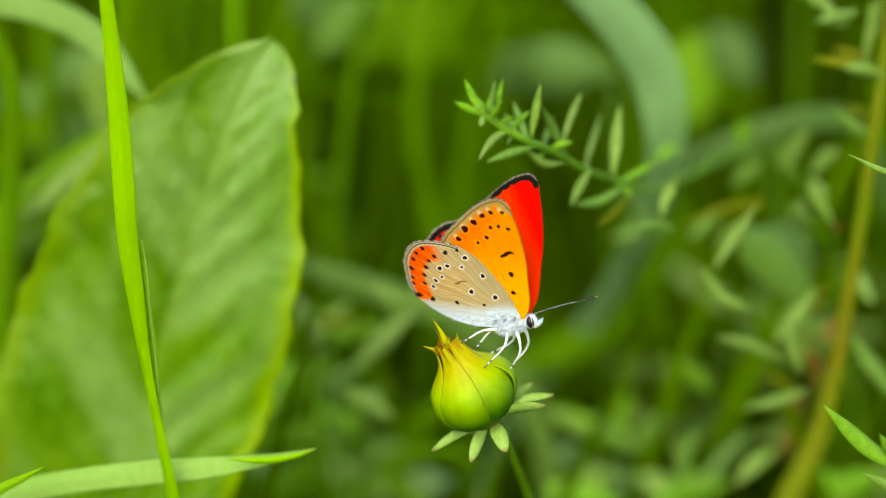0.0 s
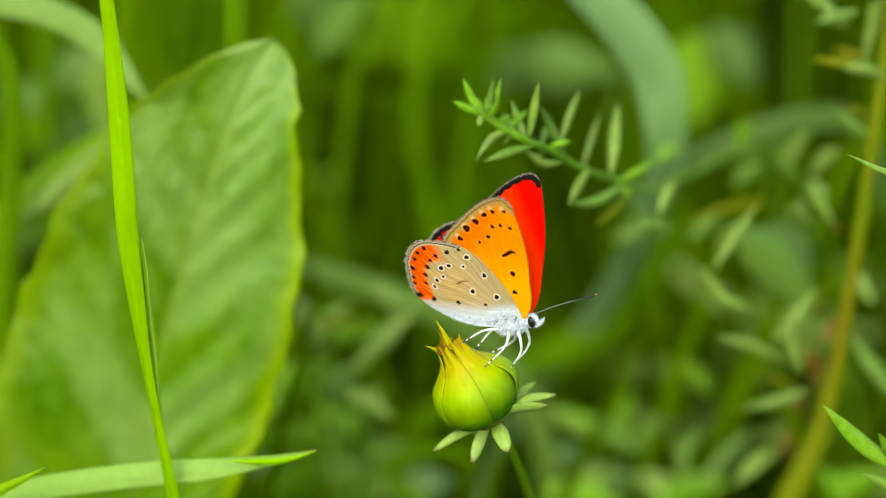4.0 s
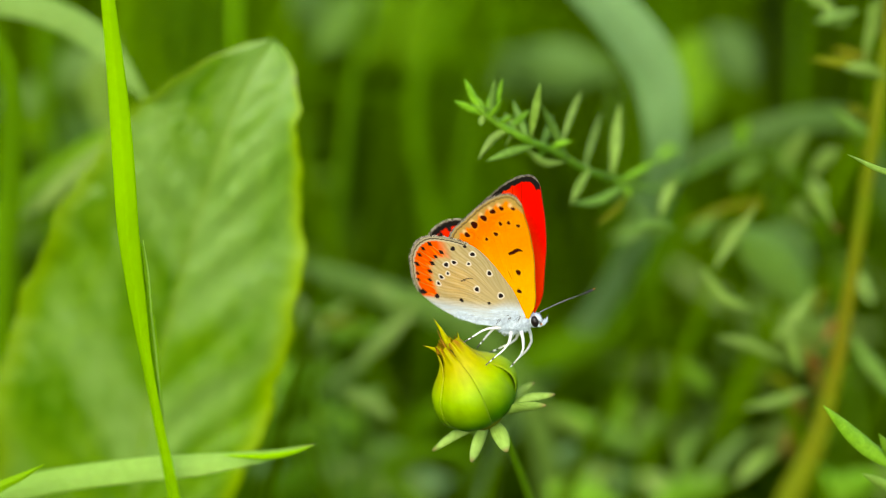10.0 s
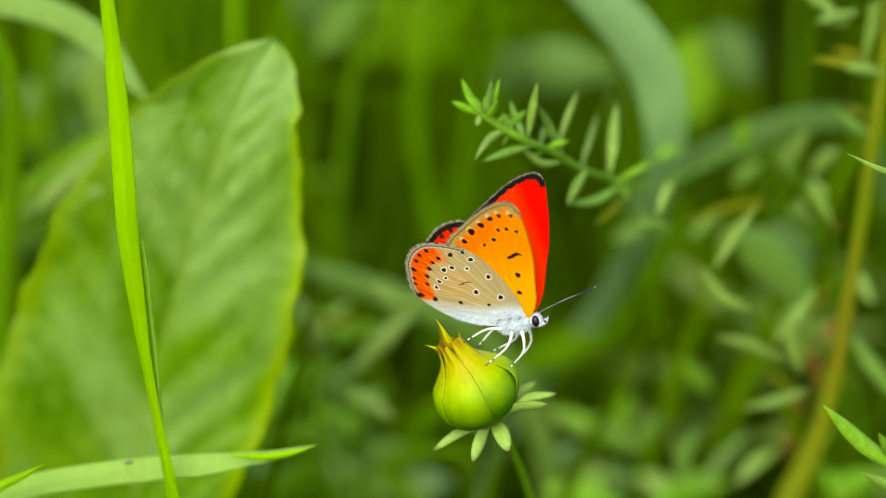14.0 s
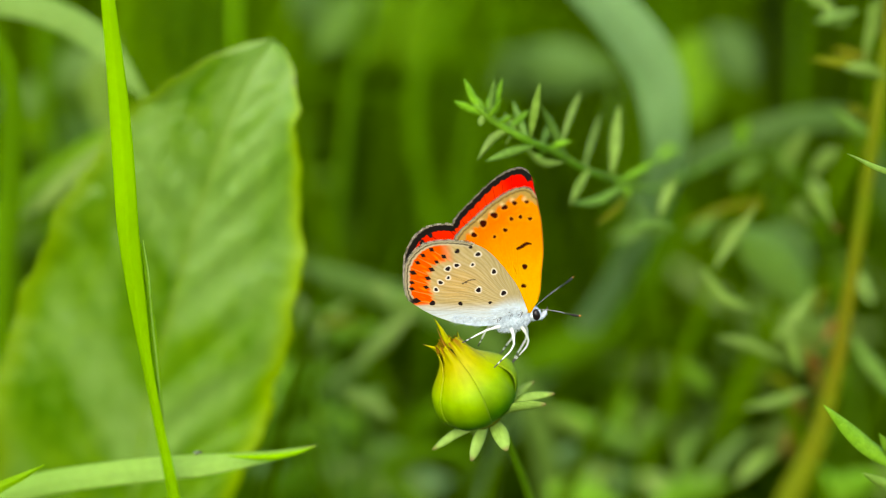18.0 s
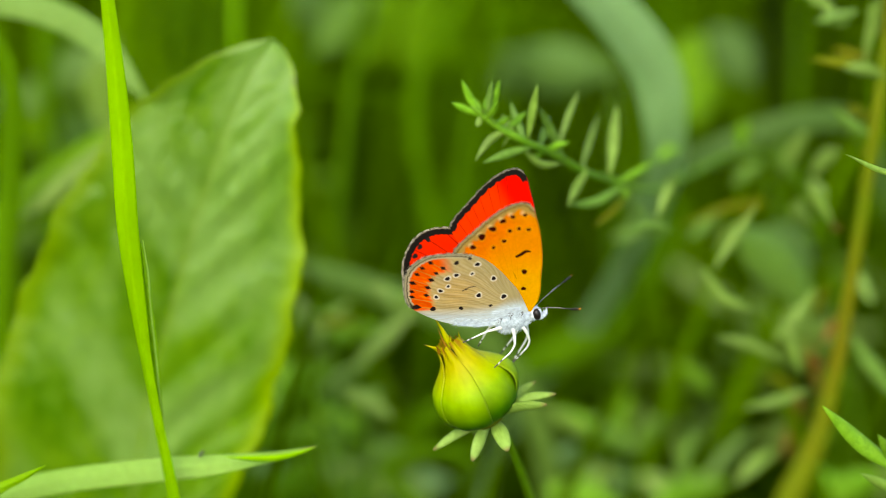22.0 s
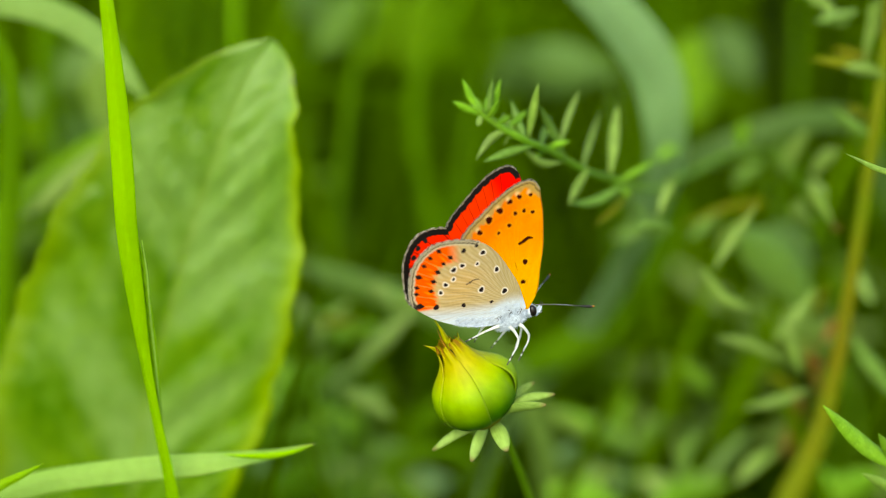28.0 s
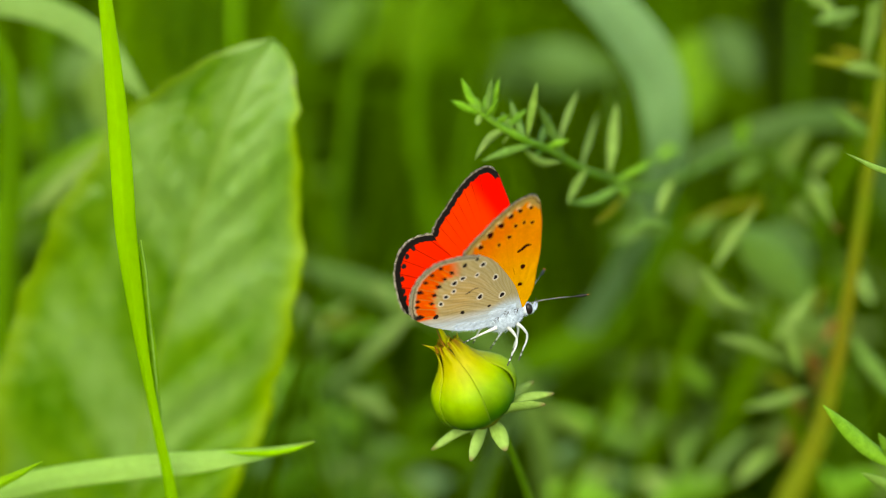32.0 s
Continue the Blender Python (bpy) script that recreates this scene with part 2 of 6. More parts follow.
# ---------------------------------------------------------------- ground
def ground():
    n = 90
    xs = np.sign(np.linspace(-1, 1, n)) * np.abs(np.linspace(-1, 1, n)) ** 4 * 400000
    ys = xs + 400
    X, Y = np.meshgrid(xs, ys)
    near = np.exp(-(X ** 2 + (Y - 500) ** 2) / 4e6)
    Z = 14 * near * np.sin(X / 90) * np.cos(Y / 120 + X / 300) - 15 * near
    v = np.stack([X, Y, Z], -1).reshape(-1, 3)
    f = [(i * n + j, i * n + j + 1, (i + 1) * n + j + 1, (i + 1) * n + j) for i in range(n - 1) for j in range(n - 1)]
    return tagged(part("ground", solid("ground", v, f), SOIL), "dark mossy meadow soil under tall weeds", "ground", kind="structure")


ground()


# ---------------------------------------------------------------- the bud and its stalk
BUD_BASE = np.array((6.3, 1.65, 324.4))
BUD_TIP = np.array((0.2, -0.5, 338.2))
AX = unit(BUD_TIP - BUD_BASE)
BUD_SIDE = unit(np.cross(AX, np.array([0, 1.0, 0])))
BUD_BACK = np.cross(BUD_SIDE, AX)
BUD_ROOT = np.array((20.0, 16.0, 0.0))
BUD_PROFILE = [(1.15, 0.9), (1.3, 2.9), (1.75, 4.2), (2.6, 5.0), (3.8, 5.45), (5.4, 5.55), (7.0, 5.15), (8.6, 4.05), (9.9, 3.05), (11.0, 2.45), (12.2, 2.0), (13.6, 1.5)]


def bud_point(h, r, a):
    return BUD_BASE + AX * h + r * (math.cos(a) * BUD_SIDE + math.sin(a) * BUD_BACK)


def phyllary(k, parent):
    """One of the five broad scales that wrap the bud: a patch of the round body, one rim over and one under its neighbours,
    drawn out to a curled dry tip."""
    nu, nv = 25, 44
    prof = spline(BUD_PROFILE, nv)
    a0 = -1.10 + 2 * math.pi / 5 * k
    curl = (0.1, 0.25, 0.1, 0.35, 0.0)[k]
    rise = (0.3, 0.0, 0.2, -0.3, 0.5)[k]
    loose = (0.0, 0.0, 0.5, 1.15, 0.0)[k]
    out, cols = [], []
    for layer in (0, 1):
        for i in range(nv):
            h, r = prof[i]
            s = i / (nv - 1)
            taper = min(1.0, 0.75 + 1.2 * s) * (1.0 if s < 0.70 else max(0.72, 1 - 0.28 * ((s - 0.70) / 0.30) ** 1.1))
            for j in range(nu):
                x = j / (nu - 1) * 2 - 1
                rr = r - 0.2 * x - 0.2 * layer + 0.30 * (1 - x * x) * min(1, 3 * s) * (1 - 0.8 * min(1, max(0, (h - 8.0) / 3.5))) + 0.03 * math.sin(9 * x + 2 * k) * math.sin(4 * s)
                rr -= 0.07 * math.exp(-((x + 0.45) / 0.06) ** 2) * (1 - s) + 0.05 * math.exp(-((x - 0.35) / 0.05) ** 2) * (1 - s)
                rr += loose * math.exp(-((s - 0.50) / 0.17) ** 2) * (0.7 + 0.3 * x)
                q = max(0.0, (s - 0.83) / 0.17)
                rr += curl * q ** 2
                out.append(bud_point(h + rise * q, rr, a0 + 0.76 * x * taper + 0.05 * math.sin(2 * math.pi * s)) + BUD_SIDE * (0.3 * q * q) + BUD_BACK * (0.25 * math.sin(7 * x + k) * q))
                # own green to yellow, plus shade painted low, on the right scale and at seams
                y = min(1, max(0, (h - 2.6 - 0.8 * (k == 4)) / 5.4))
                g = np.array([0.045, 0.175, 0.0003]) * (1 - y) + np.array([0.42, 0.68, 0.0003]) * y
                top = min(1, max(0, (h - 7.2) / 3.6))
                g = g * (1 - top) + np.array([0.62, 0.56, 0.001]) * top
                g = g * (1 + 0.025 * math.sin(14 * x + k) + 0.10 * noise.noise(Vector((x * 3, h * 0.8, k))) + 0.07 * noise.noise(Vector((x * 11, h * 1.4, k + 5)))) * (1 - 0.15 * abs(x) ** 4 * min(1, h / 3)) * (1 - 0.12 * max(0, math.sin(3.2 * x + 1.3 + k)) * (1 - top))
                edge = max(0.0, (abs(x) - 0.95) / 0.05) * 0.1
                g = g * (1 - edge) + np.array([0.45, 0.50, 0.10]) * edge
                if h > 11.8:
                    w = min(1, (h - 11.8) / 1.6) * min(1, max(0, 0.5 + 0.5 * math.sin(5 * x + 2.1 * k + h)))
                    g = g * (1 - w) + np.array([0.45, 0.20, 0.01]) * w
                cols.append((*(g * 0.77), 1))
    f = []
    o = nu * nv
    for i in range(nv - 1):
        for j in range(nu - 1):
            a = i * nu + j
            f.append((a, a + 1, a + nu + 1, a + nu))
            f.append((o + a, o + a + nu, o + a + nu + 1, o + a + 1))
        a, b = i * nu, i * nu + nu - 1
        f.append((a, a + nu, o + a + nu, o + a))
        f.append((b, o + b, o + b + nu, b + nu))
    me = solid("phyllary", out, f, True, None, BUD_ROOT)
    at = me.attributes.new("pigment", "FLOAT_COLOR", "POINT")
    at.data.foreach_set("color", np.array(cols, float).ravel())
    return part("phyllary", me, BUD, parent)


def flower_bud():
    top = thing("flower_bud", BUD_ROOT, "plump closed yellow-green flower bud on a thin green stalk", "flower bud")
    head = part("bud_head", tube_mesh("bud_head", [BUD_BASE + AX * h for h in (0.3, 3, 6, 9, 12.3)], [2.4, 4.5, 4.7, 3.0, 1.25], 18, 20, BUD_ROOT), STEM_YELLOW, top, "yellow heart of the bud")
    for k in range(5):
        phyllary(k, head)
    spikes = [((0.0, -1.0, 335.4), (-2.7, -2.0, 337.0), 0.42, 0.04), ((0.9, -0.5, 336.4), (-1.3, -0.5, 340.4), 0.46, 0.05), ((0.5, -1.5, 336.1), (-0.8, -1.2, 339.1), 0.26, -0.05),
              ((2.3, 0.5, 336.0), (2.0, 0.5, 338.1), 0.34, 0.0), ((0.8, -1.2, 336.1), (1.0, -1.0, 337.9), 0.4, 0.1), ((-0.5, -1.6, 335.6), (-1.1, -2.2, 336.9), 0.26, 0.1)]
    for i, (a, b, half, bend) in enumerate(spikes):
        leaf_part(a, b, half, BUD_DRY if i in (2, 5) else BUD_YELLOW, head, bend=bend, origin=BUD_ROOT, seed=i, fold=0.5, turn=(10, -20, 30, 0, 15, -30)[i], name="scale_tip", shape=SPIKE)
    path = [BUD_BASE + AX * 0.9, (8.6, 2.2, 321.9), (9.5, 5.0, 318.9), (11.0, 10.0, 313.4), (12.7, 17.0, 306.2), (22.0, 24.0, 180.0), tuple(BUD_ROOT)]
    part("stalk", tube_mesh("stalk", path, [0.8, 0.58, 0.52, 0.55, 0.6, 0.8, 1.1], 40, 10, BUD_ROOT), BLADE_MID, top)
    ends = [
        ((8.1, -2.0, 327.9), (14.0, -4.5, 329.3), 0.85, 0.05), ((8.9, 1.0, 327.5), (15.4, 1.0, 328.7), 0.75, 0.10),
        ((9.5, 4.5, 327.2), (12.8, 6.0, 328.6), 0.75, 0.05), ((7.7, -1.0, 325.3), (8.7, -4.5, 322.5), 1.25, 0.08),
        ((5.7, -1.0, 324.6), (3.9, -4.0, 320.8), 1.0, 0.06), ((4.2, 1.0, 323.7), (-1.4, -0.5, 321.0), 0.75, 0.08),
        ((2.4, 4.0, 323.2), (0.2, 6.0, 322.4), 0.75, 0.05), ((5.2, 5.5, 322.6), (4.3, 11.0, 318.6), 0.8, 0.05)]
    for i, (a, b, half, bend) in enumerate(ends):
        leaf_part(BUD_BASE * 0.55 + np.array(a) * 0.45, b, half * 0.84, BRACT, top, bend=bend, origin=BUD_ROOT, seed=i, fold=0.16, turn=(-35, 40, 20, 10, 25, -30, 0, 0)[i], name="outer_bract", shape=STRAP)
    return top


bud_plant = flower_bud()

# ---------------------------------------------------------------- the butterfly
HINGE = 1.2
FORE_EDGE = [(-0.1, -1.3), (1.3, 0.7), (2.25, 4.5), (2.9, 7.5), (3.2, 10.4), (3.3, 12.8), (3.2, 14.6), (3.1, 16.2), (2.7, 17.1), (1.9, 17.7), (0.6, 17.75), (-0.9, 17.35), (-2.5, 16.55), (-4.3, 15.35), (-6.0, 14.1), (-7.6, 12.85), (-8.4, 11.9), (-8.3, 10.8), (-7.3, 8.6), (-4.6, 4.5), (-1.2, -0.9)]
HIND_EDGE = [(-0.4, -0.9), (-1.4, 3.6), (-2.1, 5.2), (-2.95, 7.0), (-3.9, 8.65), (-5.0, 9.95), (-6.5, 10.95), (-8.2, 11.6), (-9.7, 11.95), (-11.4, 12.0), (-12.6, 11.75), (-13.8, 11.05), (-14.9, 9.8), (-15.75, 8.2), (-16.1, 6.6), (-16.25, 4.8), (-16.0, 3.3), (-14.8, 2.0), (-13.4, 0.85), (-11.1, -0.45), (-8.4, -1.55), (-5.5, -2.2), (-3.0, -2.4)]
FORE_SPOTS = [(1.75, 15.55, 0.3), (0.12, 15.7, 0.36), (-1.25, 15.3, 0.42), (-2.78, 14.4, 0.5), (-4.4, 13.45, 0.55), (-5.85, 11.95, 0.42), (1.83, 12.95, 0.3), (0.6, 13.5, 0.3), (-0.62, 13.4, 0.31), (-1.65, 11.9, 0.33), (-3.2, 11.15, 0.25), (0.12, 5.9, 0.42), (-0.45, 3.0, 0.36)]
HIND_OUTER = [(-11.75, 10.8, 0.30), (-13.0, 10.05, 0.28), (-13.9, 8.98, 0.28), (-14.76, 7.5, 0.36), (-15.15, 5.95, 0.27), (-15.3, 5.0, 0.27), (-15.0, 3.1, 0.42)]
HIND_INNER = [(-10.3, 9.52, 0.30), (-11.35, 8.85, 0.26), (-12.2, 7.75, 0.33), (-12.9, 6.5, 0.31), (-13.35, 5.1, 0.27)]
HIND_RINGS = [(-5.75, 9.05, 0.33), (-8.8, 7.9, 0.30), (-6.7, 7.6, 0.21), (-4.05, 6.0, 0.32), (-10.05, 7.6, 0.34), (-10.2, 6.2, 0.22), (-11.35, 5.65, 0.29), (-12.1, 4.6, 0.26), (-6.5, 3.62, 0.35), (-3.25, 2.5, 0.36)]
HIND_PLAIN = [(-8.4, 10.05, 0.34), (-6.55, 10.3, 0.25), (-5.25, 1.4, 0.24), (-9.2, 2.0, 0.31), (-12.9, 2.55, 0.38)]


def blob(u, v, c, hard=0.05):
    """How far a pigment spot covers each point, 0 to 1; the outline is slightly ragged."""
    d = np.hypot(u - c[0], v - c[1]) - c[2] * (1 + 0.08 * np.sin(3 * np.arctan2(v - c[1], u - c[0]) + 7 * c[0]) + 0.10 * np.sin(2 * np.arctan2(v - c[1], u - c[0]) + 5 * c[1]))
    return np.clip(0.5 - d / (2 * hard), 0, 1)


def stroke(u, v, points, radii, hard=0.05):
    """A short painted line along the given points."""
    c = spline(points, 40)
    r = spline([[x] for x in radii], 40)[:, 0]
    d = np.min(np.hypot(u[:, None] - c[None, :, 0], v[:, None] - c[None, :, 1]) - r[None], 1)
    return np.clip(0.5 - d / (2 * hard), 0, 1)


def lay(col, cover, colour):
    return col * (1 - cover[:, None]) + np.array(colour, float)[None] * cover[:, None]


def smooth_step(x, a, b):
    t = np.clip((x - a) / (b - a), 0, 1)
    return t * t * (3 - 2 * t)


def veins_of(u, v, base, angles, width=0.06):
    """Thin lines that run out from the wing's root."""
    a = np.degrees(np.arctan2(v - base[1], u - base[0]))
    r = np.hypot(u - base[0], v - base[1])
    got = np.zeros_like(u)
    for q in angles:
        got = np.maximum(got, np.clip(1 - np.abs(np.radians(a - q)) * r / width, 0, 1) * smooth_step(r, 4, 7))
    return got


def wing_colours(kind, upper, u, v, d, costal, rag):
    n = len(u)
    one = np.ones(n)
    e = d + rag
    if kind == "fore":
        base, va = (-1.5, -1.0), (84, 88.5, 93, 98, 103, 108, 113.5)
        if upper:
            col = lay(np.tile((0.86, 0.004, 0.0), (n, 1)), smooth_step(u + 0.35 * v, 5.8, 3.0), (0.88, 0.035, 0.001))
            col = lay(col, 0.75 * veins_of(u, v, base, va, 0.11) * smooth_step(d, 6.5, 1.2), (0.30, 0.006, 0.0))
            e = e + 0.45 * smooth_step(costal, 0.9, 0.1)
            col = lay(col, smooth_step(e + 0.16 * veins_of(u, v, base, va, 0.5), 0.98, 0.76), (0.012, 0.010, 0.008))
            col = lay(col, smooth_step(costal, 0.22, 0.1), (0.25, 0.02, 0.01))
            return lay(col, smooth_step(e, 0.18, 0.08), (0.17, 0.15, 0.10))
        col = lay(np.tile((1.0, 0.31, 0.0), (n, 1)), 0.9 * smooth_step(d, 6.0, 1.6) * smooth_step(u, 2.4, -2.0), (1.0, 0.19, 0.0))
        col = lay(col, smooth_step(v, 11, 3) * 0.85, (1.0, 0.49, 0.0))
        col = lay(col, 0.22 * veins_of(u, v, base, va, 0.06), (0.60, 0.17, 0.01))
        reach = e + 0.18 * np.sin(np.degrees(np.arctan2(v + 1.0, u + 1.5)) * 1.25)
        col = lay(col, smooth_step(reach, 1.5, 0.9) * 0.85, (0.50, 0.36, 0.09))
        for c in FORE_SPOTS[:6]:
            col = lay(col, 0.75 * blob(u, v, (c[0] - 0.26, c[1] + 0.52, 0.26), 0.22), (0.95, 0.74, 0.36))
        for c in FORE_SPOTS:
            col = lay(col, 0.22 * blob(u, v, (c[0], c[1], c[2] + 0.2), 0.2), (0.95, 0.50, 0.06))
        for c in FORE_SPOTS:
            col = lay(col, blob(u, v, (c[0], c[1], c[2] * 0.92), 0.08), (0.05, 0.006, 0.002))
        col = lay(col, stroke(u, v, [(-0.43, 8.80), (0.19, 9.02), (0.84, 9.30), (1.47, 9.16)], [0.20, 0.26, 0.25, 0.10]), (0.045, 0.008, 0.004))
        col = lay(col, 0.6 * stroke(u, v, [(-1.35, 6.3), (-1.2, 5.6), (-1.1, 4.9)], [0.03, 0.07, 0.03], 0.06), (0.40, 0.12, 0.01))
        col = lay(col, smooth_step(costal, 0.28, 0.08) * 0.75, (0.22, 0.10, 0.02))
        col = lay(col, smooth_step(np.abs(e - 0.44), 0.16, 0.06) * 0.75, (0.11, 0.085, 0.035))
        return lay(col, smooth_step(e, 0.28, 0.16), (0.42, 0.34, 0.20))
    base, va = (-1.5, 0.2), (104, 115, 125, 134, 142, 149, 155.5, 162, 168, 174)
    if upper:
        col = lay(np.tile((0.87, 0.018, 0.0), (n, 1)), smooth_step(d, 4, 8), (0.70, 0.06, 0.01))
        col = lay(col, 0.8 * veins_of(u, v, base, va, 0.12) * smooth_step(d, 7, 1.6), (0.14, 0.006, 0.002))
        for c in HIND_OUTER:
            col = lay(col, blob(u, v, (c[0], c[1], 0.36), 0.08), (0.018, 0.015, 0.013))
        col = lay(col, smooth_step(e, 1.0, 0.85), (0.012, 0.010, 0.008))
        return lay(col, smooth_step(e, 0.20, 0.08), (0.24, 0.21, 0.14))
    col = np.tile((0.60, 0.45, 0.19), (n, 1)).astype(float)
    pale = np.clip(smooth_step(v + 0.14 * u, 1.1, -1.1) + 0.7 * smooth_step(np.hypot(u + 2.4, v + 1.6), 3.9, 1.8), 0, 1)
    streak = np.sin(np.arctan2(v - 0.2, u + 1.5) * 95 + 2.5 * np.sin(np.hypot(u, v) * 0.9)) * np.sin(np.arctan2(v, u + 1) * 41 + 1.3 * u)
    col = lay(col, 0.4 * smooth_step(np.hypot(u + 9.5, (v - 5.0) * 1.2), 4.5, 1.0), (0.78, 0.44, 0.09))
    col = lay(col, 0.35 * smooth_step(u + 0.3 * v, -4.5, -1.5), (0.42, 0.34, 0.16))
    col = lay(col, np.clip(0.42 * streak, 0, 1), (0.36, 0.26, 0.10))
    col = lay(col, np.clip(-0.25 * streak, 0, 1), (0.72, 0.64, 0.46))
    col = lay(col, pale * 0.92 * np.clip(1 - 0.25 * streak, 0, 1), (0.70, 0.80, 0.86))
    col = lay(col, 0.38 * veins_of(u, v, base, va, 0.06), (0.30, 0.21, 0.08))
    fade = smooth_step(v, 2.2, 2.7) * smooth_step(u, -8.6, -11.0)
    col = lay(col, smooth_step(d, 3.9, 3.2) * fade * 0.5, (0.92, 0.36, 0.06))
    band = smooth_step(d + 0.28 * streak, 3.45, 2.9) * fade
    col = lay(col, band, (1.0, 0.105, 0.0))
    col = lay(col, 0.55 * band * np.clip(streak, 0, 1) * smooth_step(d, 1.2, 2.8), (0.98, 0.36, 0.02))
    col = lay(col, 0.75 * veins_of(u, v, base, va, 0.13) * smooth_step(d, 3.4, 3.0) * fade, (0.62, 0.30, 0.06))
    col = lay(col, smooth_step(e, 0.86, 0.62), (0.66, 0.54, 0.32))
    col = lay(col, blob(u, v, (-15.75, 3.1, 0.55), 0.15), (0.03, 0.025, 0.02))
    for c in HIND_RINGS:
        col = lay(col, blob(u, v, (c[0], c[1], c[2] + 0.16), 0.10), (0.92, 0.84, 0.68))
    for c in HIND_RINGS + HIND_PLAIN:
        col = lay(col, blob(u, v, c), (0.02, 0.012, 0.012))
    for c in HIND_INNER + HIND_OUTER:      # wedges drawn out along the veins
        way = unit(np.array([c[0] + 1.5, c[1] - 0.2]))
        along, over = (u - c[0]) * way[0] + (v - c[1]) * way[1], (v - c[1]) * way[0] - (u - c[0]) * way[1]
        wedge = np.abs(along) / (c[2] * 1.6) + np.abs(over) / (c[2] * 1.1)
        col = lay(col, np.clip((1.0 - wedge) * c[2] / 0.1 + 0.5, 0, 1), (0.022, 0.012, 0.010))
    mark = np.maximum.reduce([blob(u, v, (-8.43, 5.0, 0.13)), blob(u, v, (-7.98, 5.14, 0.17)), stroke(u, v, [(-8.5, 4.95), (-7.5, 5.34), (-6.7, 5.28)], [0.07, 0.09, 0.06])])
    col = lay(col, mark * 0.9, (0.06, 0.04, 0.03))
    col = lay(col, smooth_step(np.abs(e - 0.40), 0.15, 0.06) * 0.9, (0.085, 0.068, 0.04))
    return lay(col, smooth_step(e, 0.26, 0.16), (0.36, 0.31, 0.21))


def wing(kind, side, parent, label):
    """A wing in its closed pose, with the root at the origin: a thin plate with one face of upper scales and one of under scales.
    side is -1 for the right wing, 1 for the left one; the upper face looks at the other wing."""
    edge = FORE_EDGE if kind == "fore" else HIND_EDGE
    na, nr = 400, 130
    e = spline(edge + edge[:1], na)
    first, last = (7, 16) if kind == "fore" else (6, 16)
    rng = np.random.RandomState(3 if kind == "fore" else 4)
    k = np.arange(na) / (na - 1) * len(edge)
    on_rim = smooth_step(k, first - 0.6, first + 0.2) * smooth_step(k, last + 0.7, last)
    c = e.mean(0)
    e = e + unit(e - c) * (on_rim * (0.03 * np.sin(k * 9) + 0.05 * (rng.rand(na) - 0.5)))[:, None]
    root = np.array([-0.9, -0.9]) if kind == "fore" else np.array([-1.9, -0.8])
    s = np.linspace(0, 1, nr) ** 0.75
    uv = root + (e - root)[:, None] * s[None, :, None]
    u, v = uv[..., 0].ravel(), uv[..., 1].ravel()
    rim = e[(k >= first) & (k <= last)][::2]
    front = e[(k >= 1) & (k <= first)][::2]
    d = np.min(np.hypot(u[:, None] - rim[None, :, 0], v[:, None] - rim[None, :, 1]), 1)
    costal = np.min(np.hypot(u[:, None] - front[None, :, 0], v[:, None] - front[None, :, 1]), 1)
    ang = np.arctan2(v + 1, u + 1.5)
    r = np.hypot(u + 1.5, v + 1)
    rag = 0.03 * np.sin(ang * 23 + 1) * np.clip(r / 15, 0, 1) + 0.03 * np.sin(ang * 173 + r)
    y = 0.03 * np.sin(ang * 34) * np.clip(r / 12, 0, 1) + side * 0.001 * r ** 2 * np.cos(ang - 2.0)
    if kind == "hind":      # the outer part bends in towards the other wing
        y -= side * 0.019 * np.clip(-u - 8, 0, None) ** 2
    y += -side * 0.04 if kind == "fore" else side * 0.12
    layers = [np.stack([u, y + q * 0.025, v], -1) for q in (-1, 1)]
    o = na * nr
    i, j = np.meshgrid(np.arange(na - 1), np.arange(nr - 1), indexing="ij")
    a = (i * nr + j).ravel()
    quad = np.stack([a, a + nr, a + nr + 1, a + 1], -1)
    lower, upper_f = quad, quad[:, ::-1] + o
    b = np.arange(na - 1) * nr + nr - 1
    band = np.stack([b, b + nr, b + nr + o, b + o], -1)
    me = solid("wing", np.vstack(layers), np.vstack([lower, upper_f, band]).tolist(), True)
    minus_is_upper = side > 0
    cols = np.vstack([wing_colours(kind, minus_is_upper, u, v, d, costal, rag), wing_colours(kind, not minus_is_upper, u, v, d, costal, rag)])
    at = me.attributes.new("pigment", "FLOAT_COLOR", "POINT")
    at.data.foreach_set("color", np.hstack([np.clip(cols, 0, 1), np.ones((2 * o, 1))]).ravel())
    ob = part("forewing" if kind == "fore" else "hindwing", me, WING, parent, label)
    ob.location = (0, side * HINGE * MM, 0)
    outer = np.nonzero((k >= first + (1.0 if kind == "fore" else -0.3)) & (k <= last + 0.2))[0]
    hv, hf, hc = [], [], []
    for _ in range(1200 if kind == "hind" else 1000):
        i = outer[rng.randint(len(outer) - 1)]
        p = e[i] + (e[i + 1] - e[i]) * rng.rand()
        away = unit(np.array([e[i + 1][1] - e[i][1], e[i][0] - e[i + 1][0]]))
        away = away if np.dot(away, p - c) > 0 else -away
        run = np.array([-away[1], away[0]])
        base_y = y[i * nr + nr - 1] + 0.02 * rng.randn()
        tip = p + away * (0.06 + 0.22 * rng.rand()) + run * 0.08 * rng.randn()
        j = len(hv)
        hv += [(p[0] - run[0] * 0.02 - away[0] * 0.1, base_y, p[1] - run[1] * 0.02 - away[1] * 0.1), (p[0] + run[0] * 0.02 - away[0] * 0.1, base_y, p[1] + run[1] * 0.02 - away[1] * 0.1),
               (p[0], base_y + 0.03, p[1]), (tip[0], base_y + 0.04 * rng.randn(), tip[1])]
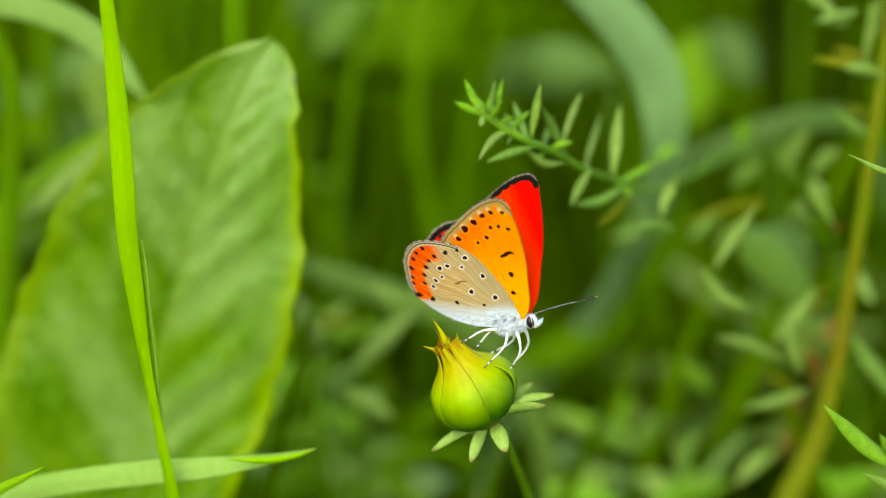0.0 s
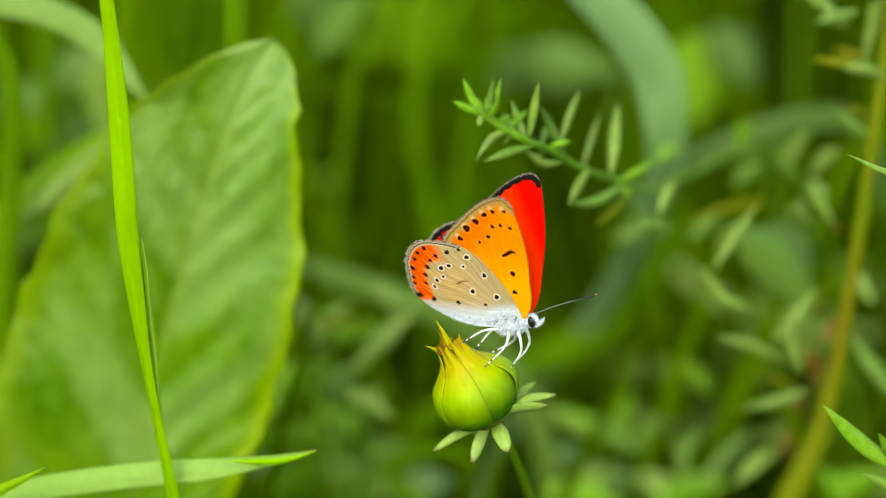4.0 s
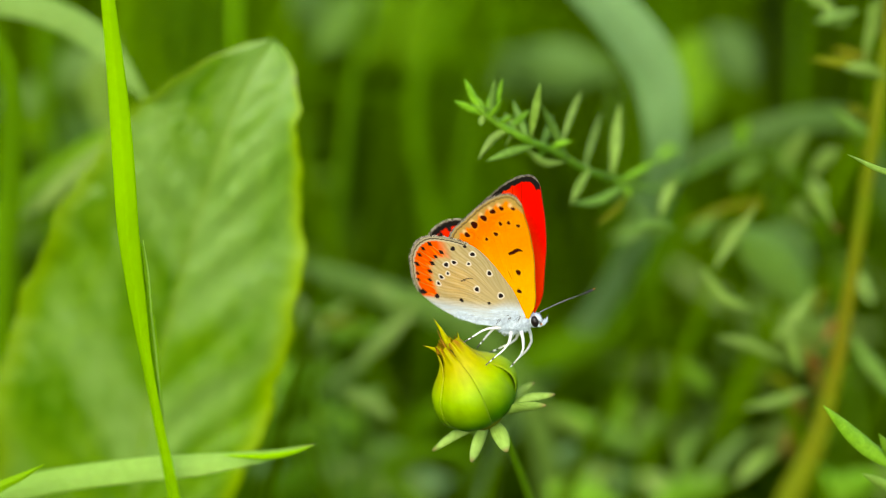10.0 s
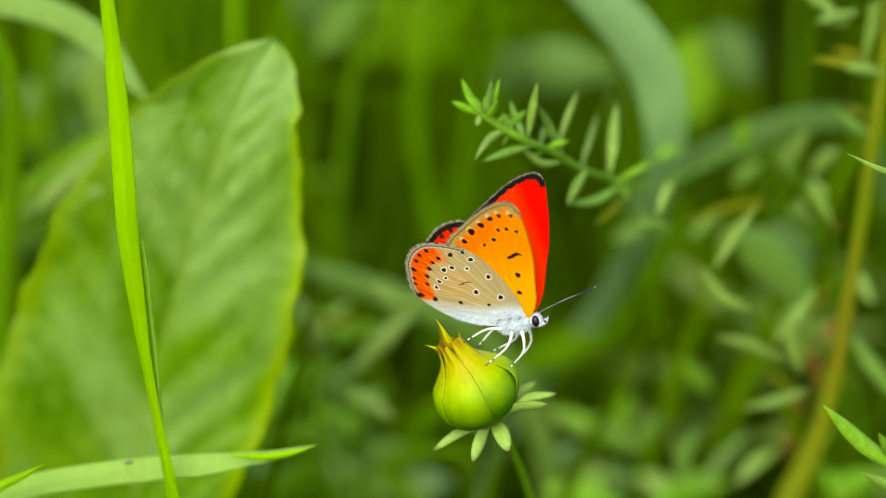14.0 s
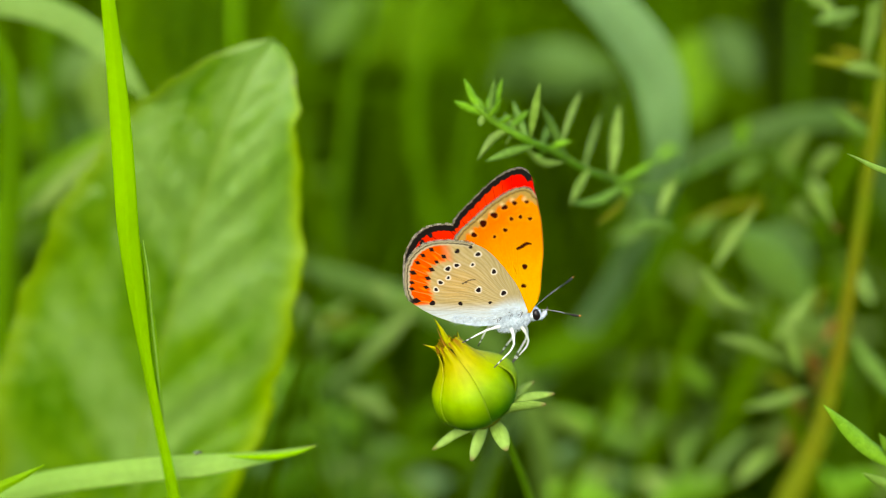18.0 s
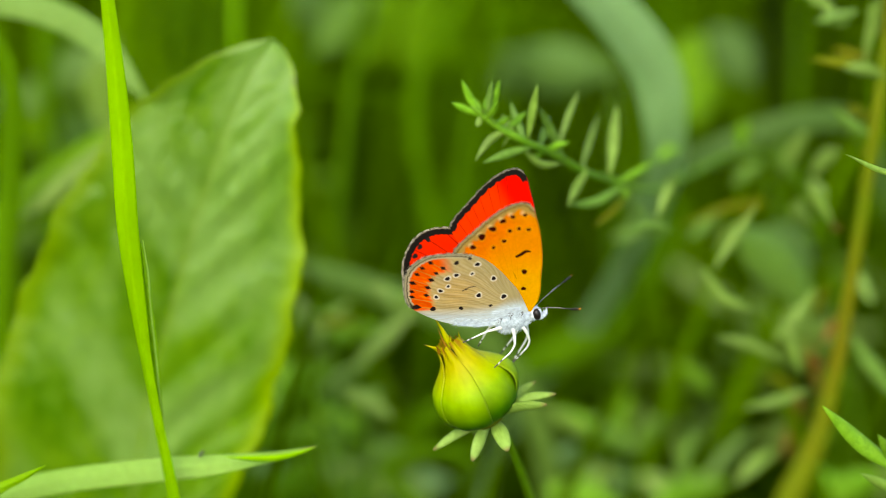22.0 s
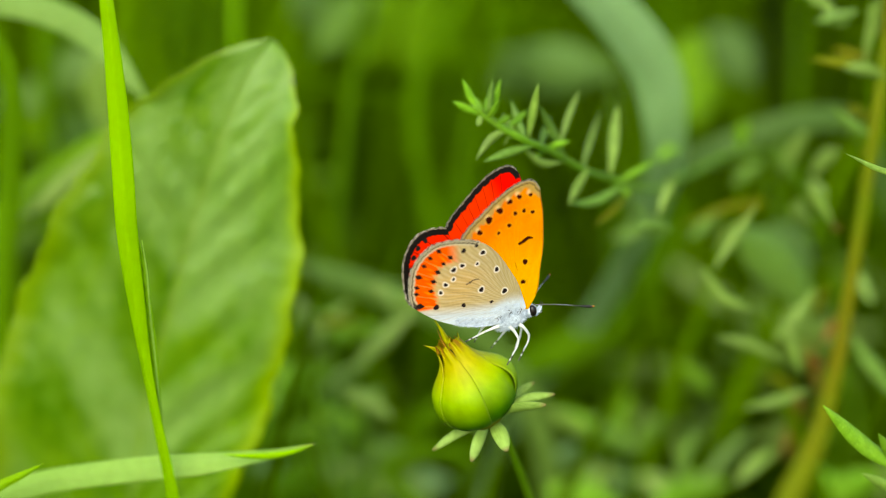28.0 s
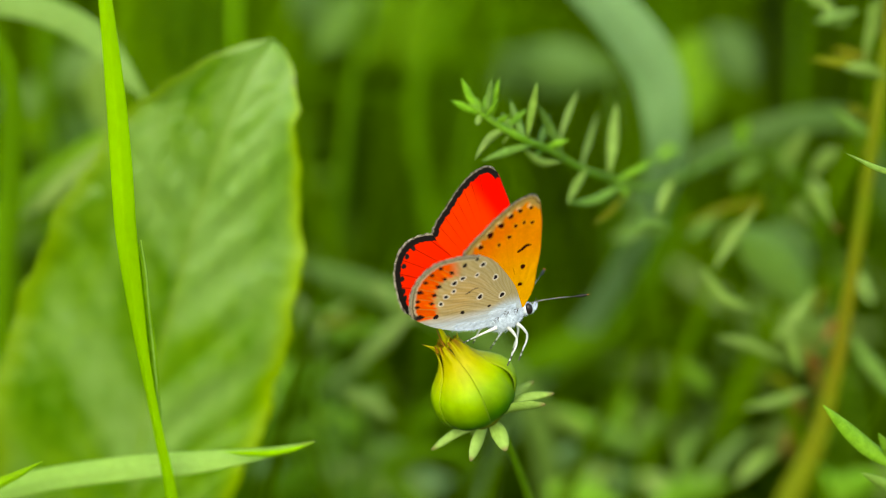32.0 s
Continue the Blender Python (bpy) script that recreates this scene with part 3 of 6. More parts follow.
        hf += [(j, j + 1, j + 3), (j + 1, j + 2, j + 3), (j + 2, j, j + 3)]
        dark = math.sin(i * 0.42) + 0.9 * rng.randn() > 0.35
        tone = np.array((0.09, 0.08, 0.06) if dark else (0.56, 0.50, 0.38)) if kind == "hind" else np.array((0.10, 0.09, 0.07) if dark else (0.25, 0.23, 0.18))
        hc += [(*(tone * (0.7 + 0.5 * rng.rand())), 1)] * 4
    fringe = solid("fringe", hv, hf, False)
    fringe.attributes.new("pigment", "FLOAT_COLOR", "POINT").data.foreach_set("color", np.array(hc, float).ravel())
    part("fringe", fringe, WING, ob, "short pale and dark hairs along the wing margin")
    if kind == "hind":
        hv, hf = [], []
        for _ in range(1500):
            x = -1.2 - 9.0 * rng.rand() ** 1.7
            low = -2.35 + 0.06 * (-x - 3) + (0.09 * (-x - 5.5) ** 1.6 if x < -5.5 else 0.0)
            z = low + 0.15 + (2.4 if x > -5 else 1.3) * rng.rand() ** 1.8
            a = np.array([x, side * (0.16 + 0.001 * ((x + 1.5) ** 2 + (z + 1) ** 2) - 0.019 * max(0.0, -x - 8) ** 2), z])
            w = np.array([-1.0, side * 0.10 * rng.rand(), 0.22 * rng.randn() + 0.12]) * (0.5 + 0.8 * rng.rand())
            q = np.array([0, side * 0.008, 0.014])
            i = len(hv)
            hv += [a - q, a + q, a + np.array([0, side * 0.03, 0]), a + w]
            hf += [(i, i + 1, i + 3), (i + 1, i + 2, i + 3), (i + 2, i, i + 3)]
        part("fur", solid("fur", hv, hf, False), FUR, ob)
    return ob


def ball_mesh(name, centre, radii, seg=28, rough=0.0, seed=0, tilt=0.0):
    rng = np.random.RandomState(seed)
    v, f = [], []
    rings = seg // 2
    for i in range(rings + 1):
        th = math.pi * i / rings
        for j in range(seg):
            ph = 2 * math.pi * j / seg
            p = np.array([math.cos(th), math.sin(th) * math.cos(ph), math.sin(th) * math.sin(ph)]) * radii * (1 + rough * (rng.rand() - 0.5))
            p = np.array([p[0] * math.cos(tilt) - p[2] * math.sin(tilt), p[1], p[0] * math.sin(tilt) + p[2] * math.cos(tilt)])
            v.append(p + centre)
    for i in range(rings):
        for j in range(seg):
            k = (j + 1) % seg
            f.append((i * seg + j, i * seg + k, (i + 1) * seg + k, (i + 1) * seg + j))
    return solid(name, v, f)


def fur_mesh(name, centre, radii, count, length, seed, tilt=0.0, back=0.6):
    """Short tapering hairs that lie back along the body."""
    rng = np.random.RandomState(seed)
    v, f = [], []
    for _ in range(count):
        d = unit(rng.randn(3))
        p = d * radii
        nr = unit(d / np.asarray(radii))
        w = unit(nr + np.array([-back, 0, -0.25]) + 0.35 * rng.randn(3)) * length * (0.5 + rng.rand())
        s = unit(np.cross(w, rng.randn(3))) * 0.025
        q = unit(np.cross(w, s)) * 0.025
        pts = [p + s, p - 0.5 * s + q, p - 0.5 * s - q, p + w]
        i = len(v)
        for x in pts:
            x = np.array([x[0] * math.cos(tilt) - x[2] * math.sin(tilt), x[1], x[0] * math.sin(tilt) + x[2] * math.cos(tilt)])
            v.append(x + centre)
        f += [(i, i + 1, i + 3), (i + 1, i + 2, i + 3), (i + 2, i, i + 3)]
    return solid(name, v, f, False)


HIPS = {"right_fore": (-1.7, -0.9, -3.3), "right_mid": (-3.2, -1.0, -3.2), "right_hind": (-4.8, -0.9, -2.6),
        "left_fore": (-1.5, 0.9, -3.3), "left_mid": (-3.0, 1.0, -3.2), "left_hind": (-4.8, 0.9, -2.6)}
LEG_SPAN = {"right_fore": 6.0, "right_mid": 5.6, "right_hind": 5.3, "left_fore": 6.9, "left_mid": 6.1, "left_hind": 5.0}


def leg(key, parent):
    """A jointed leg that hangs from its hip at the origin; the foot is straight below, the knee bends forward."""
    span = LEG_SPAN[key]
    bow = 0.55 if "hind" in key else 1.35
    knee, ankle = (bow, 0, -0.27 * span), (bow * 0.55, 0, -0.68 * span)
    thigh = part("leg", tube_mesh("leg", [(0, 0, 0.3), (bow * 0.5, 0, -0.07 * span), knee], [0.26, 0.22, 0.15], 12, 10), LEG, parent)
    thigh.location = [c * MM for c in HIPS[key]]
    part("shin", tube_mesh("shin", [knee, (bow * 0.95, 0, -0.45 * span), ankle], [0.155, 0.14, 0.11], 10, 8), LEG, thigh)
    foot = (0.0, 0, -span)
    a, b = np.array(ankle), np.array(foot)
    for i in range(5):
        p, q = a + (b - a) * i / 5, a + (b - a) * (i + 0.92) / 5
        part("foot_joint", tube_mesh("foot_joint", [p, p * 0.4 + q * 0.6, q], [0.085, 0.10, 0.07], 6, 8), LEG if i % 2 == 0 and i < 4 else LEG_DARK, thigh, "" if i % 2 == 0 else "dark banded foot joint")
    return thigh


FEELER = 9.3


def antenna(side, parent):
    """Thin ringed feeler along +x from its root, with a dark club and an orange end."""
    path = [(0, 0, 0), (2.5, 0, 0.15), (5.0, 0, 0.12), (7.2, 0, -0.02)]
    shaft = part("antenna", tube_mesh("antenna", path, [0.056, 0.054, 0.056, 0.075], 20, 8), BLACK, parent, "black antenna ringed with white, orange-tipped club")
    c = spline(path, 26)
    for i in range(1, 25):
        part("ring", tube_mesh("ring", [c[i] * 0.78 + c[i - 1] * 0.22, c[i]], [0.066, 0.066], 2, 8), LEG, shaft)
    part("club", tube_mesh("club", [(7.1, 0, -0.01), (7.7, 0, -0.04), (8.6, 0, -0.06), (9.1, 0, -0.04)], [0.08, 0.15, 0.17, 0.11], 12, 10), BLACK, shaft)
    part("club_end", tube_mesh("club_end", [(9.05, 0, -0.04), (9.2, 0, -0.03), (FEELER, 0, -0.02)], [0.115, 0.10, 0.03], 6, 10), ORANGE_TIP, shaft)
    shaft.location = [0.62 * MM, side * 0.42 * MM, -1.05 * MM]
    return shaft


def butterfly():
    top = thing("butterfly", (11.0, 0.0, 342.0), "red copper butterfly, spotted orange and grey below, resting on bud", "butterfly")
    thorax = part("thorax", ball_mesh("thorax", (-2.5, 0, -1.95), np.array((2.6, 1.25, 1.5)), 36, 0.05, 1, 0.25), FUR, top)
    part("fur", fur_mesh("fur", (-2.5, 0, -1.95), np.array((2.6, 1.3, 1.52)), 3400, 0.42, 2, 0.25), FUR, thorax)
    ab = [(-4.2, 0, -1.6), (-6.0, 0, -1.2), (-8.0, 0, -0.7), (-10.0, 0, -0.1), (-11.6, 0, 0.5)]
    abdomen = part("abdomen", tube_mesh("abdomen", ab, [1.0, 0.85, 0.75, 0.6, 0.2], 30, 18), FUR, top, "slim pale furry abdomen between the wings")
    part("fur", fur_mesh("fur", (-7.0, 0, -1.15), np.array((3.4, 0.85, 0.8)), 600, 0.4, 5, -0.22), FUR, abdomen)
    head = part("head", ball_mesh("head", (0.35, 0, -1.8), np.array((0.95, 0.95, 0.95)), 24, 0.06, 3), FUR, top)
    part("fur", fur_mesh("fur", (0.3, 0, -1.8), np.array((0.95, 0.75, 0.98)), 260, 0.22, 7, 0, 0.1), FUR, head)
    for s in (-1, 1):
        part("eye", ball_mesh("eye", (0.60, s * 0.70, -1.78), np.array((0.54, 0.50, 0.80)), 24), EYE_DARK, head, "glossy dark compound eye")
        part("palp", tube_mesh("palp", [(0.7, s * 0.25, -2.45), (1.3, s * 0.28, -2.35), (1.85, s * 0.30, -1.95), (2.1, s * 0.32, -1.55)], [0.30, 0.26, 0.15, 0.08], 12, 8), FUR, head)
        part("palp_tip", tube_mesh("palp_tip", [(2.06, s * 0.32, -1.6), (2.25, s * 0.34, -1.3), (2.35, s * 0.36, -0.95)], [0.085, 0.05, 0.012], 8, 6), LEG_DARK, head, "dark pointed palp end")
        part("fur", fur_mesh("fur", (1.35, s * 0.28, -2.25), np.array((0.6, 0.2, 0.28)), 90, 0.3, 17, 0.5, -0.5), FUR, head)
    for s in (-1, 1):
        for j, at in enumerate(((-1.4, -0.95), (-2.75, -0.85), (-4.4, -1.2))):
            part("dark_fur", fur_mesh("dark_fur", (at[0], s * 1.28, at[1]), np.array((0.34, 0.06, 0.20)), 15, 0.55, 11 + j, 0.4, 1.2), LEG_DARK, thorax, "tuft of dark hair at the wing root")
    wings = {}
    for s, word in ((-1, "right"), (1, "left")):
        wings["fore", s] = wing("fore", s, top, "orange underside with black spots, red upper side edged black")
        wings["hind", s] = wing("hind", s, top, "grey-buff underside with ringed spots and orange band, red upper side")
    feelers = {s: antenna(s, top) for s in (-1, 1)}
    legs = {k: leg(k, top) for k in HIPS}
    return top, wings, feelers, legs


fly, fly_wings, fly_feelers, fly_legs = butterfly()


# ---------------------------------------------------------------- plants in and near the plane of the bud
def grass_blade(name, root, path, widths, material, label, fold=0.3, twist=(0,), thick=0.3, n=40, wave=0.0, group="grass blades"):
    top = thing(name, root, label, "grass", group)
    blade = part("blade", blade_mesh("blade", path, widths, fold, twist, thick, n, 8, wave, None, root), material, top)
    c = spline(path, 24)
    rib = [tuple(p + np.array([0, 0.25, -0.1])) for p in c[:-1]]
    part("midrib", tube_mesh("midrib", rib, [0.14 * max(widths)] * 6 + [0.05], n, 6, root), material, blade)
    part("sheath", tube_mesh("sheath", [c[0], c[1], c[2], c[3]], [1.5, 1.4, 1.2, 0.5], 12, 8, root), STEM, top)
    return top


blade_front = grass_blade("grass_plant", (-30.0, 0.0, 0.0),
    [(-30.0, 2, 0), (-31.0, 2, 200), (-36.8, 2.5, 306.0), (-38.0, 2.5, 315.3), (-39.4, 2.5, 323.8), (-40.6, 2.5, 332.1), (-41.7, 2.5, 342.0), (-42.5, 2.5, 351.5), (-42.8, 2.8, 360.5), (-43.1, 3.0, 368.3), (-43.5, 3.0, 376.0), (-44.0, 3.0, 383.5), (-44.9, 4.0, 393.0), (-46.7, 8.0, 407.1)],
    [1.2, 1.1, 1.0, 0.82, 0.72, 0.78, 1.2, 1.45, 1.48, 1.36, 1.15, 0.92, 0.75, 0.1], GRASS, "upright bright green grass blade, folded along its midrib", fold=0.4, twist=(0, 0, 10, 10, 15, 15, 8, 0, 0, 0, 0, 0, 0, 0), n=90)

# the fold gets a darker grass green than the blade, in place of shade
part("folded_margin", blade_mesh("folded_margin", [(-40.9, 3.6, 349.7), (-40.6, 3.6, 345.7), (-40.3, 3.6, 340.8), (-39.9, 3.6, 335.0), (-39.6, 3.6, 330.0), (-39.2, 3.6, 325.0), (-38.8, 3.6, 322.1)], [0.1, 0.5, 0.72, 0.85, 0.75, 0.45, 0.05], 0.3, (-40,), 0.2, 30, 4, 0, None, (-30.0, 0.0, 0.0)), BLADE_MID, blade_front, "edge folded behind the blade, its shade in the colour")
part("pale_margin", tube_mesh("pale_margin", [(-40.6, 3.3, 350.2), (-40.1, 3.3, 345.8), (-39.8, 3.3, 339.2), (-39.4, 3.3, 333.5), (-39.1, 3.3, 327.6), (-38.7, 3.3, 322.2)], [0.06, 0.11, 0.12, 0.12, 0.10, 0.04], 30, 6, (-30.0, 0.0, 0.0)), GRASS_TIPPED, blade_front, "pale thin margin of the blade")

blade_low = grass_blade("grass_plant", (-120.0, 12.0, 0.0),
    [(-120.0, 12, 0), (-100.0, 12, 150), (-80.0, 11, 285), (-68.3, 10.0, 307.7), (-58.5, 10.0, 311.0), (-50.2, 9.0, 312.9), (-41.2, 8.0, 314.4), (-34.6, 7.0, 315.4), (-28.1, 6.0, 316.7), (-22.5, 5.5, 317.8), (-19.3, 5.0, 318.8), (-17.6, 5.0, 319.4)],
    [1.2, 1.8, 2.2, 1.7, 1.7, 1.75, 1.75, 1.6, 1.15, 0.65, 0.35, 0.05], GRASS_TIPPED, "pale green arching grass leaf with a dry brown tip", fold=0.12, twist=(0, 0, 0, 0, 0, 5, 5, 10, 25, 20, 10, 0), n=80)
part("folded_tip", blade_mesh("folded_tip", [(-30.3, 3.6, 318.3), (-27.1, 3.6, 318.1), (-24.0, 3.6, 318.1), (-20.8, 3.6, 318.7), (-17.8, 3.6, 319.8)], [0.05, 0.36, 0.5, 0.34, 0.05], 0.3, (-15,), 0.2, 24, 4, 0, None, (-120.0, 12.0, 0.0)), GRASS, blade_low, "yellow-green edge folded over near the tip")
blade_corner = grass_blade("grass_plant", (-95.0, -4.0, 0.0),
    [(-95.0, -4, 0), (-88.0, -4, 200), (-75.0, -3, 300), (-65.9, -2.0, 312.6), (-61.0, -2.0, 316.0), (-57.8, -2.0, 317.6), (-54.6, -2.0, 319.4)],
    [1.2, 1.2, 1.2, 1.1, 0.75, 0.5, 0.05], GRASS, "short bright grass tip reaching in low", n=50)


def small_fly():
    """A tiny dark fly, about a millimetre long, that walks along the pale grass leaf."""
    top = thing("small_fly", (-100.0, 10.5, 150.0), "tiny dark fly with folded clear wings on grass", "fly")
    part("thorax", ball_mesh("thorax", (0.0, 0, 0.32), np.array((0.24, 0.18, 0.19)), 14), LEG_DARK, top)
    part("head", ball_mesh("head", (0.30, 0, 0.33), np.array((0.13, 0.15, 0.14)), 12), EYE_DARK, top)
    part("abdomen", tube_mesh("abdomen", [(-0.15, 0, 0.32), (-0.45, 0, 0.28), (-0.78, 0, 0.22)], [0.14, 0.17, 0.04], 10, 8), LEG_DARK, top)
    for side in (-1, 1):
        part("wing", blade_mesh("wing", [(0.02, side * 0.10, 0.48), (-0.45, side * 0.17, 0.48), (-0.98, side * 0.15, 0.38)], [0.05, 0.17, 0.03], 0.1, (0,), 0.012, 8, 2, 0, (0, 0, 1)), WING_CLEAR, top, "folded grey wing")
        for x0, x1 in ((0.15, 0.35), (0.0, 0.0), (-0.12, -0.4)):
            part("leg", tube_mesh("leg", [(x0, side * 0.12, 0.26), ((x0 + x1) / 2, side * 0.36, 0.34), (x1, side * 0.45, 0.0)], [0.03, 0.025, 0.015], 8, 5), BLACK, top)
    return top


tiny_fly = small_fly()


def dock_leaf():
    """The broad leaf behind: a quilted blade with a midrib, side veins, a wavy rim and a bite out of its edge."""
    root = (-50.0, 36.0, 0.0)
    top = thing("broad_leaf_plant", root, "large upright dock leaf, light green, quilted between its veins", "leaf plant")
    nv, nu = 160, 96
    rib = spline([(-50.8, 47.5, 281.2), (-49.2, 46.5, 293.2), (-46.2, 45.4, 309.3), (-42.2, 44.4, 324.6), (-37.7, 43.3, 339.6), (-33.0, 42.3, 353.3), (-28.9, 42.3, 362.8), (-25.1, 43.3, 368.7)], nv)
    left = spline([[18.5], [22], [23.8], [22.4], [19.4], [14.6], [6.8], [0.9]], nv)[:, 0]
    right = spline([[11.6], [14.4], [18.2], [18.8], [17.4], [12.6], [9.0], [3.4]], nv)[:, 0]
    t = unit(np.gradient(rib, axis=0))
    s = unit(np.cross(t, np.array([0, 0.95, -0.31])))
    nrm = np.cross(s, t)
    v, cols = [], []
    for i in range(nv):
        k = i / (nv - 1)
        for j in range(nu + 1):
            x = j / nu * 2 - 1
            w = (right if x < 0 else left)[i] * (1 if k < 0.94 else math.sqrt(max(0.0, 1 - ((k - 0.94) / 0.06) ** 2)) + 0.02)
            w *= 1 + 0.018 * math.sin(k * 46 + (0 if x < 0 else 2)) * abs(x) + 0.012 * math.sin(k * 97)
            if x < 0:
                w *= 1 + 0.08 * math.exp(-((k - 0.815) / 0.03) ** 2) * x
            side_vein = math.cos((k * 11 + 0.25 * math.sin(9 * k + 2 * x) - abs(x) * 2.6) * 2 * math.pi)
            z = 1.0 * abs(x) ** 1.5 - 0.14 * math.exp(-(x / 0.06) ** 2) + 0.30 * min(1, w / 15) ** 2.5 * side_vein * (1 - x * x) ** 0.5 * min(1, abs(x) * 5)
            z += 0.30 * min(1, w / 15) ** 2.5 * noise.noise(Vector((x * 4.2, k * 15, 3))) + 0.18 * min(1, w / 15) ** 2.5 * noise.noise(Vector((x * 10, k * 38, 7))) + 0.10 * min(1, w / 15) ** 2.5 * noise.noise(Vector((x * 21, k * 78, 6))) + 0.8 * math.sin(k * 21 + 3 * x) * x * x
            v.append(rib[i] + s[i] * x * w - nrm[i] * z)
            mottle = 0.5 + 0.5 * noise.noise(Vector((x * 2.2, k * 9, 1))) + 0.65 * noise.noise(Vector((x * 8, k * 30, 5))) + 0.3 * noise.noise(Vector((x * 19, k * 66, 2)))
            g = np.array([0.105, 0.275, 0.001]) * (1 - mottle) + np.array([0.18, 0.38, 0.006]) * mottle
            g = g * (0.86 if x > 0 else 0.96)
            # surface sheen painted as paler green patches, stronger on the right and near the tip
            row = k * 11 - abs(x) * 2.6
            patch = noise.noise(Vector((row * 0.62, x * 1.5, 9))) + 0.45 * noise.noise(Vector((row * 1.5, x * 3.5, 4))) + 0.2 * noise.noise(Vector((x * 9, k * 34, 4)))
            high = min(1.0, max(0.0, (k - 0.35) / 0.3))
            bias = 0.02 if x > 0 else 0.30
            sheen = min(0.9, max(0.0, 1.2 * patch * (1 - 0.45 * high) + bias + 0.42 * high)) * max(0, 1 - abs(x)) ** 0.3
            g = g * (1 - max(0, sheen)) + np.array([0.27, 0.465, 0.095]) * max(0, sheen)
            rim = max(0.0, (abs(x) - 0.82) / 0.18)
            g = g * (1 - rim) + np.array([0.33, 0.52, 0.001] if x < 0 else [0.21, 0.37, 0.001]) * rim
            g = g * (1 - 0.5 * math.exp(-(x / 0.03) ** 2)) + np.array([0.25, 0.40, 0.05]) * 0.5 * math.exp(-(x / 0.03) ** 2)
            bite = math.exp(-((k - 0.93) / 0.014) ** 2) * max(0.0, (-x - 0.9) / 0.1)
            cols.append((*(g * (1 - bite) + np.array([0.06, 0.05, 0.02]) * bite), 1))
    v = np.array(v)
    back = v + np.repeat(nrm, nu + 1, 0) * -0.35
    m = nu + 1
    o = nv * m
    f = []
    for i in range(nv - 1):
        for j in range(nu):
            a = i * m + j
            f += [(a, a + 1, a + m + 1, a + m), (o + a, o + a + m, o + a + m + 1, o + a + 1)]
        a, b = i * m, i * m + nu
        f += [(a, a + m, o + a + m, o + a), (b, o + b, o + b + m, b + m)]
    me = solid("leaf_blade", np.vstack([v, back]), f, True, None, root)
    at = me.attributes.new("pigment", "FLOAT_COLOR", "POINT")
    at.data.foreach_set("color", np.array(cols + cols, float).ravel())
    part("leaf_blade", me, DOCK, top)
    part("midrib", tube_mesh("midrib", [tuple(rib[0] + (0, 0.6, 0)), tuple(rib[44] + (0, 0.5, 0)), tuple(rib[102] + (0, 0.5, 0)), tuple(rib[134] + (0, 0.5, 0))], [1.0, 0.7, 0.4, 0.12], 40, 8, root), BLADE_MID, top)
    part("leaf_stalk", tube_mesh("leaf_stalk", [tuple(rib[0]), (-48.0, 34.0, 180.0), root], [1.5, 1.8, 2.4], 24, 10, root), STEM, top)
    return top


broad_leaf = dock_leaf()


def herb(name, root, label, stem, radii, leaves, stem_material=STEM, n=50, group="narrow-leaved herbs", broad=1.0):
    """A narrow-leaved herb: a stem and single leaves, each from its joint to its tip."""
    top = thing(name, root, label, "herb", group)
    st = part("stem", tube_mesh("stem", stem, radii, n, 8, root), stem_material, top)
    for i, (a, b, half, bend, mat) in enumerate(leaves):
        leaf_part(a, b, half * broad, mat, top, bend=bend + ((i * 29) % 7 - 3) * 0.025, origin=root, seed=i, turn=(i * 37) % 50 - 25)
    return top


